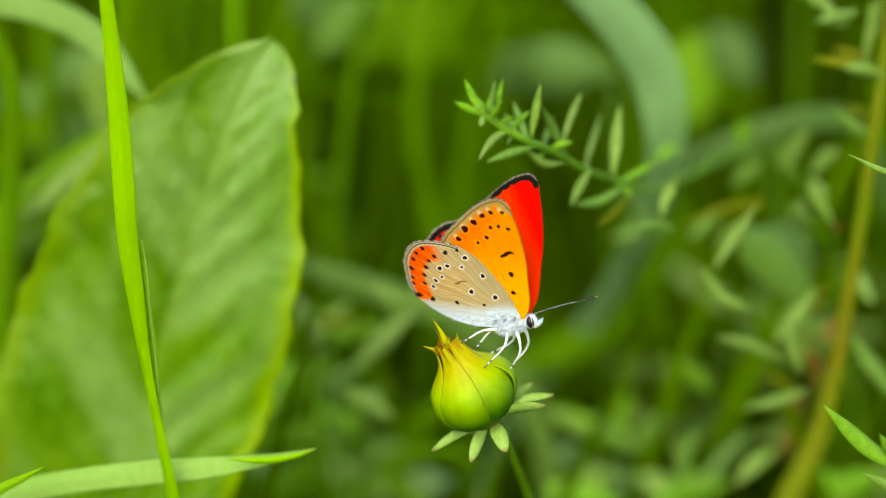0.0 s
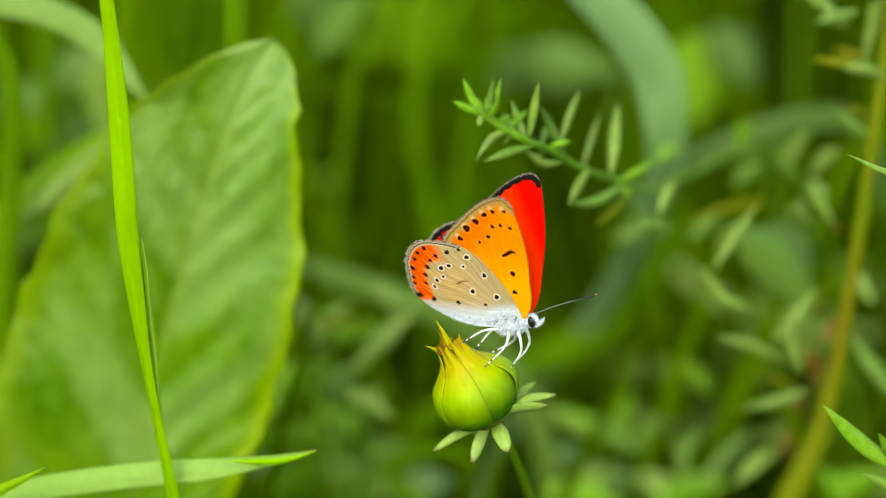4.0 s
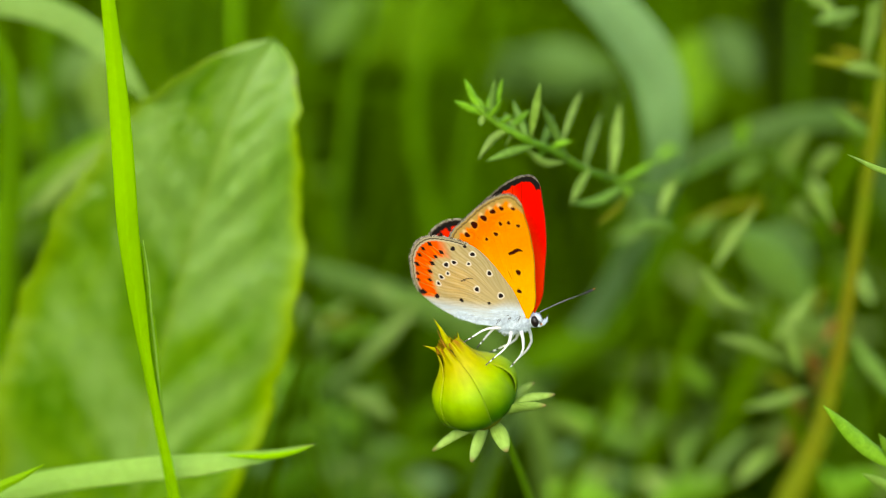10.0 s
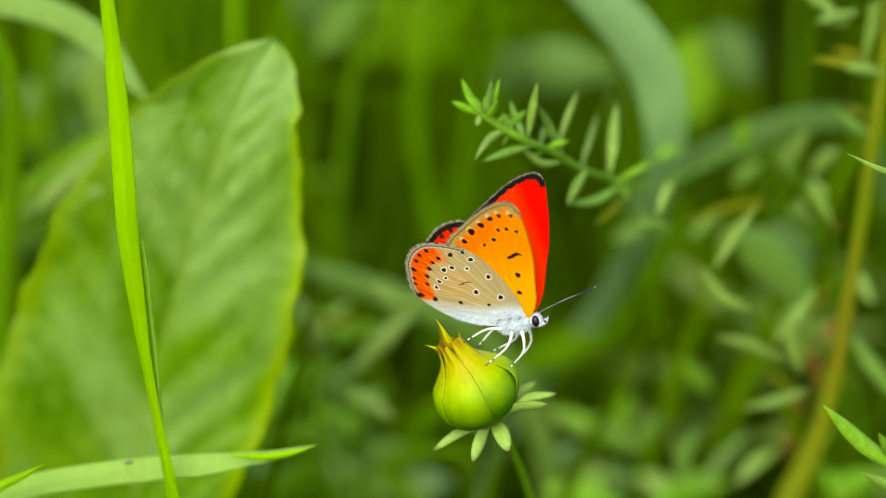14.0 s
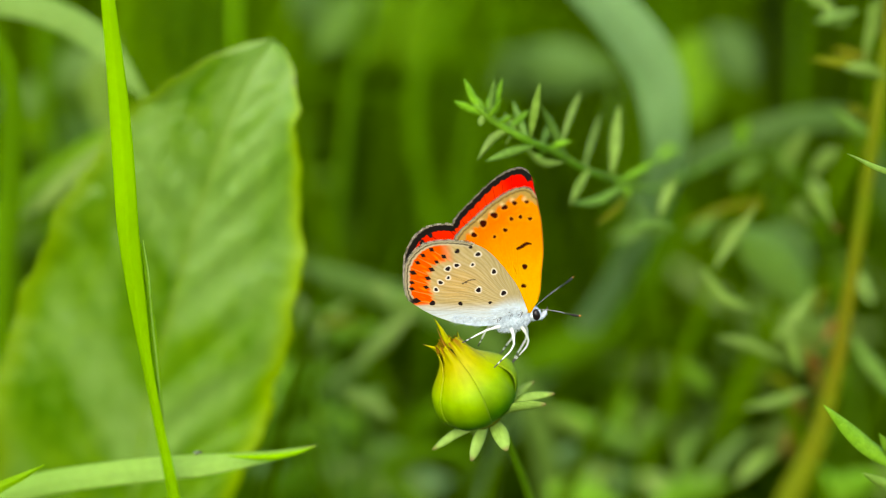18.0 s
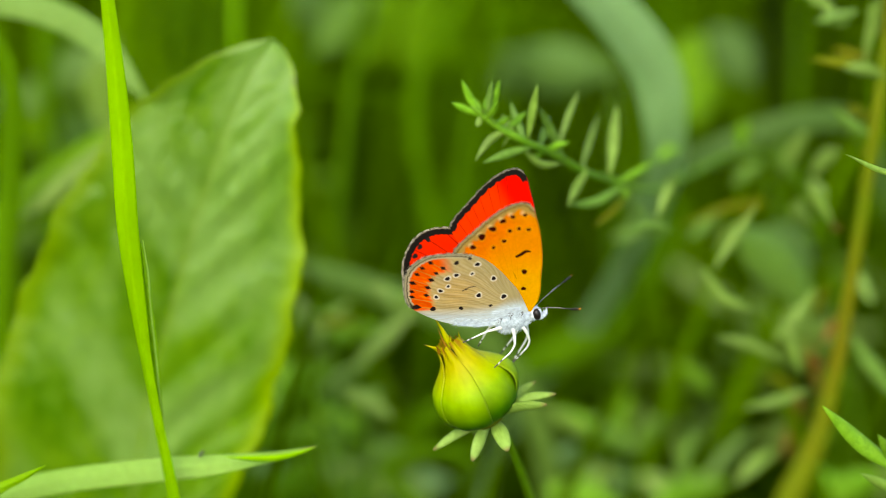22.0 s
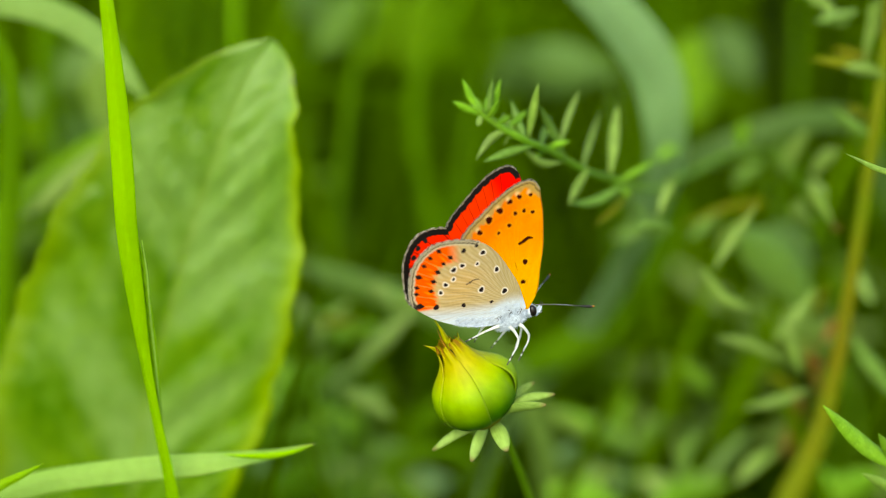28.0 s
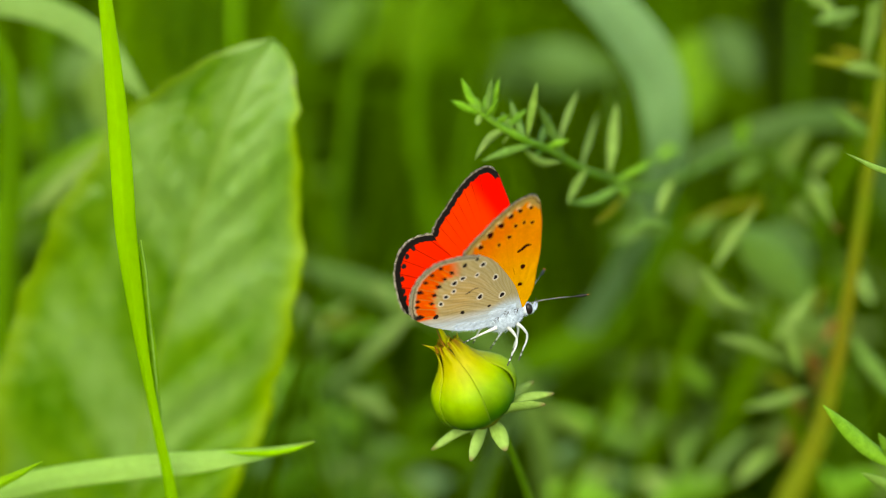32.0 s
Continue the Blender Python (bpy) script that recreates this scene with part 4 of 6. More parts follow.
sprig = herb("leafy_sprig", (75.0, 95.0, 0.0), "arching green sprig with paired narrow leaves", 
    [(4.1, 21.0, 364.5), (7.6, 21.5, 361.5), (11.3, 22.5, 359.1), (15.6, 28.4, 355.6), (21.0, 36.8, 350.3), (25.9, 46.0, 346.2), (31.7, 58.0, 341.1), (40.7, 78.0, 337.7), (51.1, 95.0, 336.6), (61.8, 108.0, 329.8), (70.6, 118.0, 313.9), (75.9, 125.0, 291.5), (92.0, 118, 160), (75.0, 95, 0)],
    [0.5, 0.55, 0.58, 0.56, 0.5, 0.45, 0.45, 0.45, 0.45, 0.45, 0.5, 0.5, 1.0, 1.6],
    [((5.1, 21.0, 363.6), (2.7, 20.0, 368.5), 0.44, 0.03, SPRIG_YOUNG), ((4.9, 21.0, 363.1), (1.2, 19.0, 365.5), 0.40, 0.06, SPRIG_YOUNG), ((5.4, 21.0, 363.0), (4.9, 20.0, 361.6), 0.36, 0.0, SPRIG_PALE),
     ((6.5, 21.0, 363.0), (6.9, 21.0, 368.0), 0.40, 0.0, SPRIG), ((6.7, 22.0, 362.6), (8.1, 22.0, 368.0), 0.32, 0.0, SPRIG_YOUNG), ((6.1, 22.0, 363.0), (6.6, 24.0, 365.4), 0.40, 0.0, SPRIG_YOUNG),
     ((5.7, 22.0, 362.5), (4.3, 23.0, 365.2), 0.40, 0.0, SPRIG_YOUNG), ((6.2, 21.0, 362.5), (7.9, 19.0, 365.8), 0.36, 0.0, SPRIG_YOUNG), ((7.3, 22.0, 361.7), (9.6, 20.0, 363.2), 0.36, 0.0, SPRIG_YOUNG), ((10.1, 22.0, 360.1), (8.5, 26.0, 362.0), 0.40, 0.0, SPRIG_PALE), ((13.8, 24.6, 357.2), (15.7, 32.4, 359.9), 0.40, 0.0, SPRIG), ((14.7, 28.0, 355.9), (18.3, 26.8, 357.6), 0.40, 0.0, SPRIG_YOUNG), ((9.3, 22.0, 360.6), (4.6, 19.0, 356.9), 0.48, 0.10, SPRIG_PALE), ((12.9, 23.2, 357.9), (5.7, 20.0, 356.4), 0.48, -0.05, SPRIG), ((11.3, 23.0, 357.6), (17.3, 26.3, 354.5), 0.44, -0.08, SPRIG_PALE),
     ((11.9, 23.0, 358.8), (9.7, 26.0, 363.8), 0.48, 0.0, SPRIG), ((12.1, 23.0, 359.0), (13.4, 22.5, 367.2), 0.48, 0.05, SPRIG_PALE), ((9.3, 23.0, 360.7), (12.2, 26.0, 362.4), 0.40, 0.0, SPRIG_YOUNG),
     ((17.7, 30.4, 353.9), (13.8, 27.6, 362.6), 0.52, 0.0, SPRIG), ((16.9, 31.0, 355.6), (20.0, 36.4, 362.5), 0.40, 0.0, SPRIG_PALE), ((24.9, 38.6, 349.1), (26.0, 41.0, 359.3), 0.68, -0.08, SPRIG_PALE),
     ((21.5, 35.1, 351.1), (18.3, 30.6, 346.7), 0.52, 0.12, SPRIG_PALE), ((26.8, 41.0, 346.6), (18.6, 31.7, 346.6), 0.52, -0.02, SPRIG), ((26.0, 41.0, 347.3), (32.3, 47.0, 349.0), 0.40, 0.0, SPRIG_YOUNG),
     ((20.5, 35.6, 350.8), (23.5, 45.8, 356.7), 0.40, 0.0, SPRIG_PALE), ((26.9, 42.0, 346.3), (28.2, 42.0, 344.5), 0.40, 0.0, SPRIG_YOUNG), ((33.1, 48.0, 339.5), (35.9, 51.0, 344.3), 0.60, 0.1, SPRIG_PALE),
     ((35.6, 51.0, 336.7), (28.3, 47.0, 337.7), 0.72, 0.0, SPRIG), ((28.0, 45.0, 344.1), (22.6, 39.4, 340.9), 0.35, 0.0, STEM_YELLOW)], SPRIG_YOUNG, n=70, broad=1.3)

def fill_sprig(ob, root):
    """The small leaves in pairs between the large ones."""
    c = spline([(4.6, 21.0, 364.0), (7.6, 21.5, 361.5), (11.3, 22.5, 359.1), (15.5, 27.5, 355.9), (21.0, 36.0, 350.5), (26.3, 46.0, 345.8), (32.6, 58.0, 338.3)], 34)
    rng = random.Random(8)
    for i in range(2, 33):
        for sgn in (-1, 1):
            if rng.random() < 0.72:
                continue
            length = rng.uniform(1.6, 3.4)
            d = unit(np.array([rng.uniform(-0.9, 0.5), rng.uniform(-0.8, 0.8), sgn * rng.uniform(0.5, 1.2)]))
            leaf_part(c[i], c[i] + d * length, length * rng.uniform(0.075, 0.11), rng.choice([SPRIG, SPRIG, SPRIG_PALE, SPRIG_YOUNG]), ob, bend=rng.uniform(-0.1, 0.15), origin=root, seed=i, turn=rng.uniform(-40, 40))


fill_sprig(sprig, (75.0, 95.0, 0.0))

right_herb = herb("leafy_sprig", (118.0, 2.0, 0.0), "herb with pointed speckled leaves, close by",
    [(66.0, 4, 372.0), (66.5, 4, 352.0), (67.0, 4, 320.0), (80.0, 4, 180.0), (118.0, 2, 0)], [0.5, 0.6, 0.7, 1.0, 1.4],
    [((64.2, 2.0, 316.8), (51.9, -1.0, 327.9), 1.25, 0.03, SPECKLED), ((65.2, 2.0, 312.9), (57.6, -1.0, 317.9), 0.75, 0.05, SPRIG_PALE), ((64.1, 2.0, 317.2), (59.9, 0.0, 323.3), 0.9, 0.0, SPECKLED),
     ((65.0, 3.0, 359.3), (53.5, 0.0, 363.3), 0.42, -0.07, SPRIG_PALE), ((64.7, 3.0, 349.9), (69.2, 0.0, 354.8), 0.9, 0.0, SPRIG)])

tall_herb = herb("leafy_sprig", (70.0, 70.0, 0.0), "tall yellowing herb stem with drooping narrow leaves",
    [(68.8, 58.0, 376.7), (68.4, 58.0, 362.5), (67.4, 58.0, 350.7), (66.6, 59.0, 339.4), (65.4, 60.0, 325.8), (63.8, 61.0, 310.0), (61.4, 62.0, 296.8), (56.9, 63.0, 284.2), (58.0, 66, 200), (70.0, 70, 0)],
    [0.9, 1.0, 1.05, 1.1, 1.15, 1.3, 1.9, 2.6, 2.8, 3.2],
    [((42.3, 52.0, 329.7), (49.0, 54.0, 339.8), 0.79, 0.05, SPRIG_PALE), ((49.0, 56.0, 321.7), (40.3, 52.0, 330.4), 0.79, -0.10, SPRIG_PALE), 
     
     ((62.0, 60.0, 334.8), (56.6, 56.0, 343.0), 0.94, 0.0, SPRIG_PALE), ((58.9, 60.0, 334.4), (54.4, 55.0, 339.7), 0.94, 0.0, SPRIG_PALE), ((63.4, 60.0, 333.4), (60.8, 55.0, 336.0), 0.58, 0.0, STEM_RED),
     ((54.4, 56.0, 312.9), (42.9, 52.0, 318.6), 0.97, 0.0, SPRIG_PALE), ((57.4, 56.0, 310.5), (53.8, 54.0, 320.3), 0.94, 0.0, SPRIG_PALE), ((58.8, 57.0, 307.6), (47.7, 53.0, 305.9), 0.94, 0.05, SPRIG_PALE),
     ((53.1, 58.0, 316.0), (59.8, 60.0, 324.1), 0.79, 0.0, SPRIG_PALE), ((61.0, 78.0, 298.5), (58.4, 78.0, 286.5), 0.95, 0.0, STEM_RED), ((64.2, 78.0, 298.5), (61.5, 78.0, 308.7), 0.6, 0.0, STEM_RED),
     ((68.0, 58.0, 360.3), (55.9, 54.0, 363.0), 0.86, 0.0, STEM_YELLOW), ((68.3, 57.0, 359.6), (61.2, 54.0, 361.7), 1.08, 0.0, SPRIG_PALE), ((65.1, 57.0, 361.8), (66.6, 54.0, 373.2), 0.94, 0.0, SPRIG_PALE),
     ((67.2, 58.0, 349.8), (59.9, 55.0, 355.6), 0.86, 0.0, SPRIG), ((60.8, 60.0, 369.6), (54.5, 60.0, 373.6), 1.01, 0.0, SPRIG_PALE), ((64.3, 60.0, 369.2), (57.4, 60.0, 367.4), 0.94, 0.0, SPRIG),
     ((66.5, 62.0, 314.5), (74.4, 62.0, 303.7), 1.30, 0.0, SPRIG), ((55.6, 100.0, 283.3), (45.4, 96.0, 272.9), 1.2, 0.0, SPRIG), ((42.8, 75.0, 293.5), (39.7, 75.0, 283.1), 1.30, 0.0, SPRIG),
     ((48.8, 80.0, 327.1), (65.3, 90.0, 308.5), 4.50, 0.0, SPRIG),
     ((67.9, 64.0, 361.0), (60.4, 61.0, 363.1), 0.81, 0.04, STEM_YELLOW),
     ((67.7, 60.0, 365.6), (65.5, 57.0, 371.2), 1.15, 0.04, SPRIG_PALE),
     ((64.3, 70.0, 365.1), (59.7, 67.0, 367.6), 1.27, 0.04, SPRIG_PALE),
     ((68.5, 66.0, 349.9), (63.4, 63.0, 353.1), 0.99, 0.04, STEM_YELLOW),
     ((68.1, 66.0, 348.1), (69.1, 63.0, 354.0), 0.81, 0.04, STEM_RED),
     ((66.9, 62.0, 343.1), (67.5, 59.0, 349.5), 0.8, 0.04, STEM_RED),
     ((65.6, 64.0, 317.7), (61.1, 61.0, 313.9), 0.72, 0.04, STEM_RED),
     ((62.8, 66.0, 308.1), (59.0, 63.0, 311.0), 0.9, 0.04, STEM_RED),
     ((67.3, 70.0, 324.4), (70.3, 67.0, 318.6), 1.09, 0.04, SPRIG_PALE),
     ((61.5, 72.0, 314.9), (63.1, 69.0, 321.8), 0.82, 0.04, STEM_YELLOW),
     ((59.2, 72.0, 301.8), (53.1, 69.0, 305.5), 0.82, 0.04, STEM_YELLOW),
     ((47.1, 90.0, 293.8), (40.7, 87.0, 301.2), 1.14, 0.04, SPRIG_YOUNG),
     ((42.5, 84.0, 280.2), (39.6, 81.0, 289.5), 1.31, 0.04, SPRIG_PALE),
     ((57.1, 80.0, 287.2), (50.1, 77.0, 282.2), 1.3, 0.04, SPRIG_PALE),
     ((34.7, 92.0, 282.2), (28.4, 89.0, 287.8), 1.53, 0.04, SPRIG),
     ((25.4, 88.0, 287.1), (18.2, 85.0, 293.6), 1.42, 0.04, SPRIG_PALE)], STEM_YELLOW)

soft_band = grass_blade("grass_plant", (100.0, 140.0, 0.0),
    [(100.0, 140, 0), (104.0, 136, 200), (82.0, 124.0, 321.9), (72.8, 116.0, 336.8), (62.1, 112.0, 337.2), (51.1, 112.0, 333.0), (41.2, 112.0, 328.1), (31.7, 112.0, 322.1)],
    [1.5, 2.0, 2.0, 2.2, 2.4, 2.5, 2.2, 0.8], WEED_SOFT, "soft pale green grass leaf leaning over", fold=0.15, n=60)
far_sprig = herb("leafy_sprig", (95.0, 120.0, 0.0), "blurred sprig with short pale narrow leaves",
    [(55.9, 118.0, 330.9), (58.1, 118.0, 326.9), (60.7, 118.0, 320.4), (63.5, 118.0, 311.8), (66.5, 118.0, 300.8), (70.3, 118.0, 287.4), (74.2, 118.0, 271.4), (88.0, 122, 160), (95.0, 120, 0)],
    [0.3, 0.35, 0.4, 0.4, 0.45, 0.5, 0.6, 1.0, 1.4],
    [((34.6, 62.0, 335.4), (36.4, 60.0, 343.0), 0.98, 0.04, SPRIG_PALE),
     ((50.0, 88.0, 339.4), (50.7, 86.0, 344.8), 1.23, 0.04, SPRIG_YOUNG),
     ((57.0, 84.0, 336.6), (60.6, 82.0, 344.2), 1.22, 0.04, SPRIG_PALE),
     ((50.0, 96.0, 330.2), (54.9, 94.0, 335.1), 1.25, 0.04, SPRIG),
     ((59.4, 96.0, 331.4), (57.5, 94.0, 338.9), 1.16, 0.04, SPRIG),
     ((61.8, 84.0, 335.6), (66.0, 82.0, 341.1), 1.31, 0.04, SPRIG_PALE),
     ((61.6, 80.0, 336.2), (63.1, 78.0, 330.9), 1.4, 0.04, SPRIG_PALE),
     ((59.0, 84.0, 327.6), (60.6, 82.0, 332.4), 1.22, 0.04, SPRIG_PALE),
     ((41.8, 90.0, 322.4), (47.3, 88.0, 327.8), 1.05, 0.04, SPRIG),
     ((52.9, 84.0, 331.8), (39.5, 82.0, 327.2), 0.56, 0.04, STEM_YELLOW),
     ((45.3, 76.0, 324.9), (49.1, 74.0, 330.7), 1.01, 0.04, SPRIG_PALE),
     ((49.7, 80.0, 328.7), (53.6, 78.0, 333.4), 0.74, 0.04, STEM_YELLOW),
     ((38.9, 80.0, 341.6), (35.1, 78.0, 339.9), 0.84, 0.04, SPRIG_YOUNG),
     ((58.5, 110.0, 318.6), (66.7, 108.0, 310.7), 3.38, 0.04, WEED_SOFT),
     ((36.3, 100.0, 322.3), (29.8, 98.0, 319.8), 1.36, 0.04, SPRIG),
     ((39.3, 100.0, 320.5), (33.1, 98.0, 324.7), 1.17, 0.04, SPRIG)])

# broad blades further back
arch = grass_blade("grass_plant", (-10.0, 110.0, 0.0),
    [(-10.0, 110, 0), (-2.0, 108, 160), (13.8, 150.0, 265.5), (23.9, 140.0, 283.1), (32.2, 122.0, 303.3), (36.6, 104.0, 322.1), (37.9, 90.0, 341.0), (35.5, 88.0, 352.3), (29.5, 86.0, 361.5), (21.8, 84.0, 369.5), (10.6, 80.0, 376.8)],
    [1.8, 1.8, 1.8, 2.2, 2.6, 2.9, 3.5, 4.4, 4.3, 3.6, 0.8], ARCH_PALE, "broad pale grass leaf arching over", fold=0.15, twist=(0, 0, 0, 0, -15, -10, 0, 20, 25, 20, 0), n=70)
arch_low = grass_blade("grass_plant", (-30.0, 150.0, 0.0),
    [(-30.0, 150, 0), (-20.0, 148, 150), (8.4, 138.0, 278.8), (21.5, 136.0, 284.3), (30.0, 134.0, 290.8), (37.2, 131.0, 300.2), (42.1, 129.0, 309.9), (45.5, 128.0, 318.5)],
    [2.0, 2.5, 2.6, 3.2, 3.8, 3.6, 2.6, 0.3], BLADE_DEEP, "broad fresh green grass leaf", fold=0.15, n=50)
upper_left = grass_blade("grass_plant", (-130.0, 75.0, 0.0),
    [(-130.0, 75, 0), (-120.0, 74, 250), (-105.0, 72, 395), (-75.2, 68.0, 369.9), (-65.6, 66.0, 368.7), (-60.2, 65.0, 367.2), (-55.7, 64.0, 364.9), (-52.3, 62.0, 362.3), (-49.0, 60.0, 358.6), (-46.0, 59.0, 354.8)],
    [2.0, 2.6, 3.0, 2.4, 2.3, 2.3, 2.3, 2.0, 1.3, 0.2], BLADE_PALE, "pale grass leaf bending over and down", fold=0.15, n=60)
left_leaf = grass_blade("grass_plant", (-125.0, 78.0, 0.0),
    [(-125.0, 78, 0), (-110.0, 78, 200), (-81.0, 80.0, 322.6), (-71.9, 79.0, 330.6), (-63.9, 78.0, 337.1), (-56.9, 76.0, 343.1), (-52.9, 75.0, 346.5)],
    [2.0, 2.6, 3.4, 3.3, 3.0, 2.0, 0.3], BLADE_MID, "green grass leaf rising behind the dock leaf", fold=0.2, n=50)
# extra pale strip laid over the leaf, its colour imitating a sheen
part("pale_fold", blade_mesh("pale_fold", [(-69.5, 73.0, 331.1), (-64.2, 73.0, 335.6), (-59.4, 73.0, 339.9), (-54.6, 73.0, 344.9)], [0.3, 1.6, 1.6, 0.4], 0.2, (0,), 0.2, 24, 4, 0, None, (-125.0, 78.0, 0.0)), SPRIG_PALE, left_leaf, "added pale strip in place of the leaf's sheen")
upright = grass_blade("grass_plant", (-34.0, 60.0, 0.0),
    [(-34.0, 60, 0), (-33.0, 60, 200), (-33.0, 58.0, 333.1), (-32.1, 57.0, 353.7), (-31.9, 56.0, 366.5), (-31.8, 56.0, 378.8), (-32.5, 56.0, 397.7)],
    [1.5, 1.6, 1.7, 1.7, 1.7, 1.6, 0.2], BLADE_DEEP, "upright green grass blade behind the dock leaf", n=40)
far_left = grass_blade("grass_plant", (-100.0, 70.0, 0.0),
    [(-100.0, 70, 0), (-80.0, 70, 250), (-71.1, 68.0, 329.9), (-69.7, 68.0, 341.4), (-68.5, 67.0, 351.1), (-68.8, 66.0, 358.7), (-70.6, 66.0, 366.0)],
    [1.6, 1.8, 1.9, 1.9, 1.8, 1.3, 0.2], BLADE_DEEP, "thin upright grass blade in the shade", n=40)
diagonal = grass_blade("grass_plant", (5.0, 165.0, 0.0),
    [(5.0, 165, 0), (3.0, 163, 150), (0.7, 160.0, 290.9), (-4.4, 157.0, 315.6), (-5.4, 154.0, 332.5), (0.7, 151.0, 345.5), (9.2, 148.0, 358.3)],
    [1.4, 1.6, 1.6, 1.6, 1.5, 1.3, 0.3], BLADE_DEEP, "broad green grass leaf slanting up in the distance", n=40)
pale_cross = grass_blade("grass_plant", (20.0, 125.0, 0.0),
    [(30.0, 140, 0), (25.0, 132, 180), (6.9, 118.0, 294.1), (-1.4, 112.0, 301.6), (-10.6, 108.0, 306.4), (-19.6, 104.0, 311.0), (-26.5, 102.0, 314.0)],
    [2.0, 2.4, 2.6, 2.6, 2.4, 2.0, 0.4], BLADE_PALE, "pale grass leaf lying across the shade", n=50)
low_cross = grass_blade("grass_plant", (40.0, 120.0, 0.0),
    [(40.0, 120, 0), (38.0, 118, 200), (8.0, 105.0, 258.8), (-4.5, 100.0, 267.8), (-9.6, 100.0, 275.6), (1.6, 100.0, 278.9), (6.8, 100.0, 275.6)],
    [1.4, 1.6, 1.8, 1.8, 1.6, 1.2, 0.3], BLADE_DEEP, "bent pale grass leaf low in the weeds", n=40)


def weed(root, blades, label):
    """A small bushy weed of soft leaves in the blurred distance."""
    top = thing("meadow_weed", root, label, "weed", "weeds behind the bud")
    stem_top = np.mean([a for a, b, h, m in blades], 0)
    part("stem", tube_mesh("stem", [tuple(stem_top), tuple(stem_top * 0.5 + np.array(root) * 0.5 + np.array([3, 0, 0])), root], [0.5, 0.8, 1.4], 16, 8, root), STEM, top)
    for i, (a, b, half, mat) in enumerate(blades):
        leaf_part(a, b, half, mat, top, bend=0.06, origin=root, seed=i, turn=(i * 53) % 40 - 20)
    return top


weed((-25.0, 95.0, 0.0), [
    ((-4.7, 84.0, 311.8), (-16.4, 82.0, 300.2), 1.5, SPRIG_PALE),
    ((-7.7, 86.0, 306.3), (-14.0, 84.0, 302.4), 1.13, SPRIG_PALE),
    ((-17.9, 82.0, 298.1), (-8.3, 80.0, 293.3), 1.4, SPRIG_PALE),
    ((-12.8, 92.0, 298.8), (-22.2, 90.0, 293.8), 1.34, SPRIG),
    ((-16.6, 92.0, 310.4), (-22.0, 90.0, 303.8), 1.15, SPRIG_PALE),
    ((-26.2, 96.0, 310.0), (-21.7, 94.0, 302.9), 1.45, SPRIG_PALE),
    ((-23.9, 94.0, 293.3), (-19.2, 92.0, 300.4), 1.15, SPRIG_YOUNG),
    ((-16.0, 88.0, 308.2), (-21.8, 86.0, 308.4), 0.95, STEM_YELLOW),
    ((-13.1, 90.0, 314.7), (-8.2, 88.0, 311.3), 1.24, SPRIG_PALE),
    ((-26.5, 94.0, 289.0), (-29.2, 92.0, 294.1), 1.15, SPRIG_YOUNG),
    ((-25.1, 104.0, 280.6), (-18.8, 102.0, 284.7), 1.37, SPRIG_YOUNG),
    ((-15.4, 118.0, 267.9), (-23.9, 116.0, 266.5), 2.23, SPRIG_PALE),
    ((-9.1, 124.0, 261.3), (0.6, 122.0, 264.5), 2.46, SPRIG_PALE),
    ((-33.2, 112.0, 267.1), (-37.1, 110.0, 272.5), 2.0, SPRIG),
    ((-26.4, 124.0, 265.4), (-17.6, 122.0, 270.9), 2.05, SPRIG_YOUNG),
    ((-30.4, 120.0, 270.6), (-32.3, 118.0, 277.1), 1.63, SPRIG_YOUNG),
    ((-18.5, 98.0, 300.3), (-10.4, 96.0, 305.3), 0.97, SPRIG_YOUNG),
    ((-9.3, 95.0, 306.7), (-4.3, 93.0, 310.6), 1.15, SPRIG_PALE)], "bushy weed with thin soft pale green leaves")
weed((-50.0, 115.0, 0.0), [
    ((-29.4, 100.0, 287.7), (-24.5, 97.0, 297.5), 1.65, SPRIG_YOUNG), ((-23.0, 104.0, 283.9), (-26.8, 101.0, 293.8), 1.47, SPRIG_YOUNG), ((-20.3, 104.0, 293.8), (-24.1, 101.0, 301.4), 1.28, SPRIG_PALE), ((-28.6, 100.0, 300.7), (-23.8, 97.0, 306.5), 1.36, SPRIG_YOUNG), ((-16.4, 104.0, 281.1), (-22.8, 101.0, 287.3), 1.57, SPRIG_YOUNG), ((-14.5, 100.0, 300.7), (-18.3, 97.0, 306.0), 1.07, STEM_YELLOW), ((-20.4, 112.0, 273.9), (-27.5, 109.0, 278.5), 2.0, SPRIG_YOUNG), ((-10.4, 96.0, 292.5), (-15.4, 93.0, 290.5), 1.16, SPRIG_PALE)], "small leafy weed with yellow-green leaves")
weed((10.0, 140.0, 0.0), [
    ((-10.3, 125.0, 256.7), (1.7, 119.0, 265.2), 3.08, ARCH_PALE), ((23.8, 130.0, 256.3), (37.5, 124.0, 262.8), 3.32, ARCH_PALE), ((37.1, 130.0, 255.5), (51.7, 124.0, 262.1), 3.11, ARCH_PALE), ((-36.6, 115.0, 264.6), (-29.7, 109.0, 273.5), 2.41, ARCH_PALE), ((29.6, 120.0, 267.1), (20.7, 114.0, 273.1), 2.03, ARCH_PALE)], "low weed with broad pale green leaves")
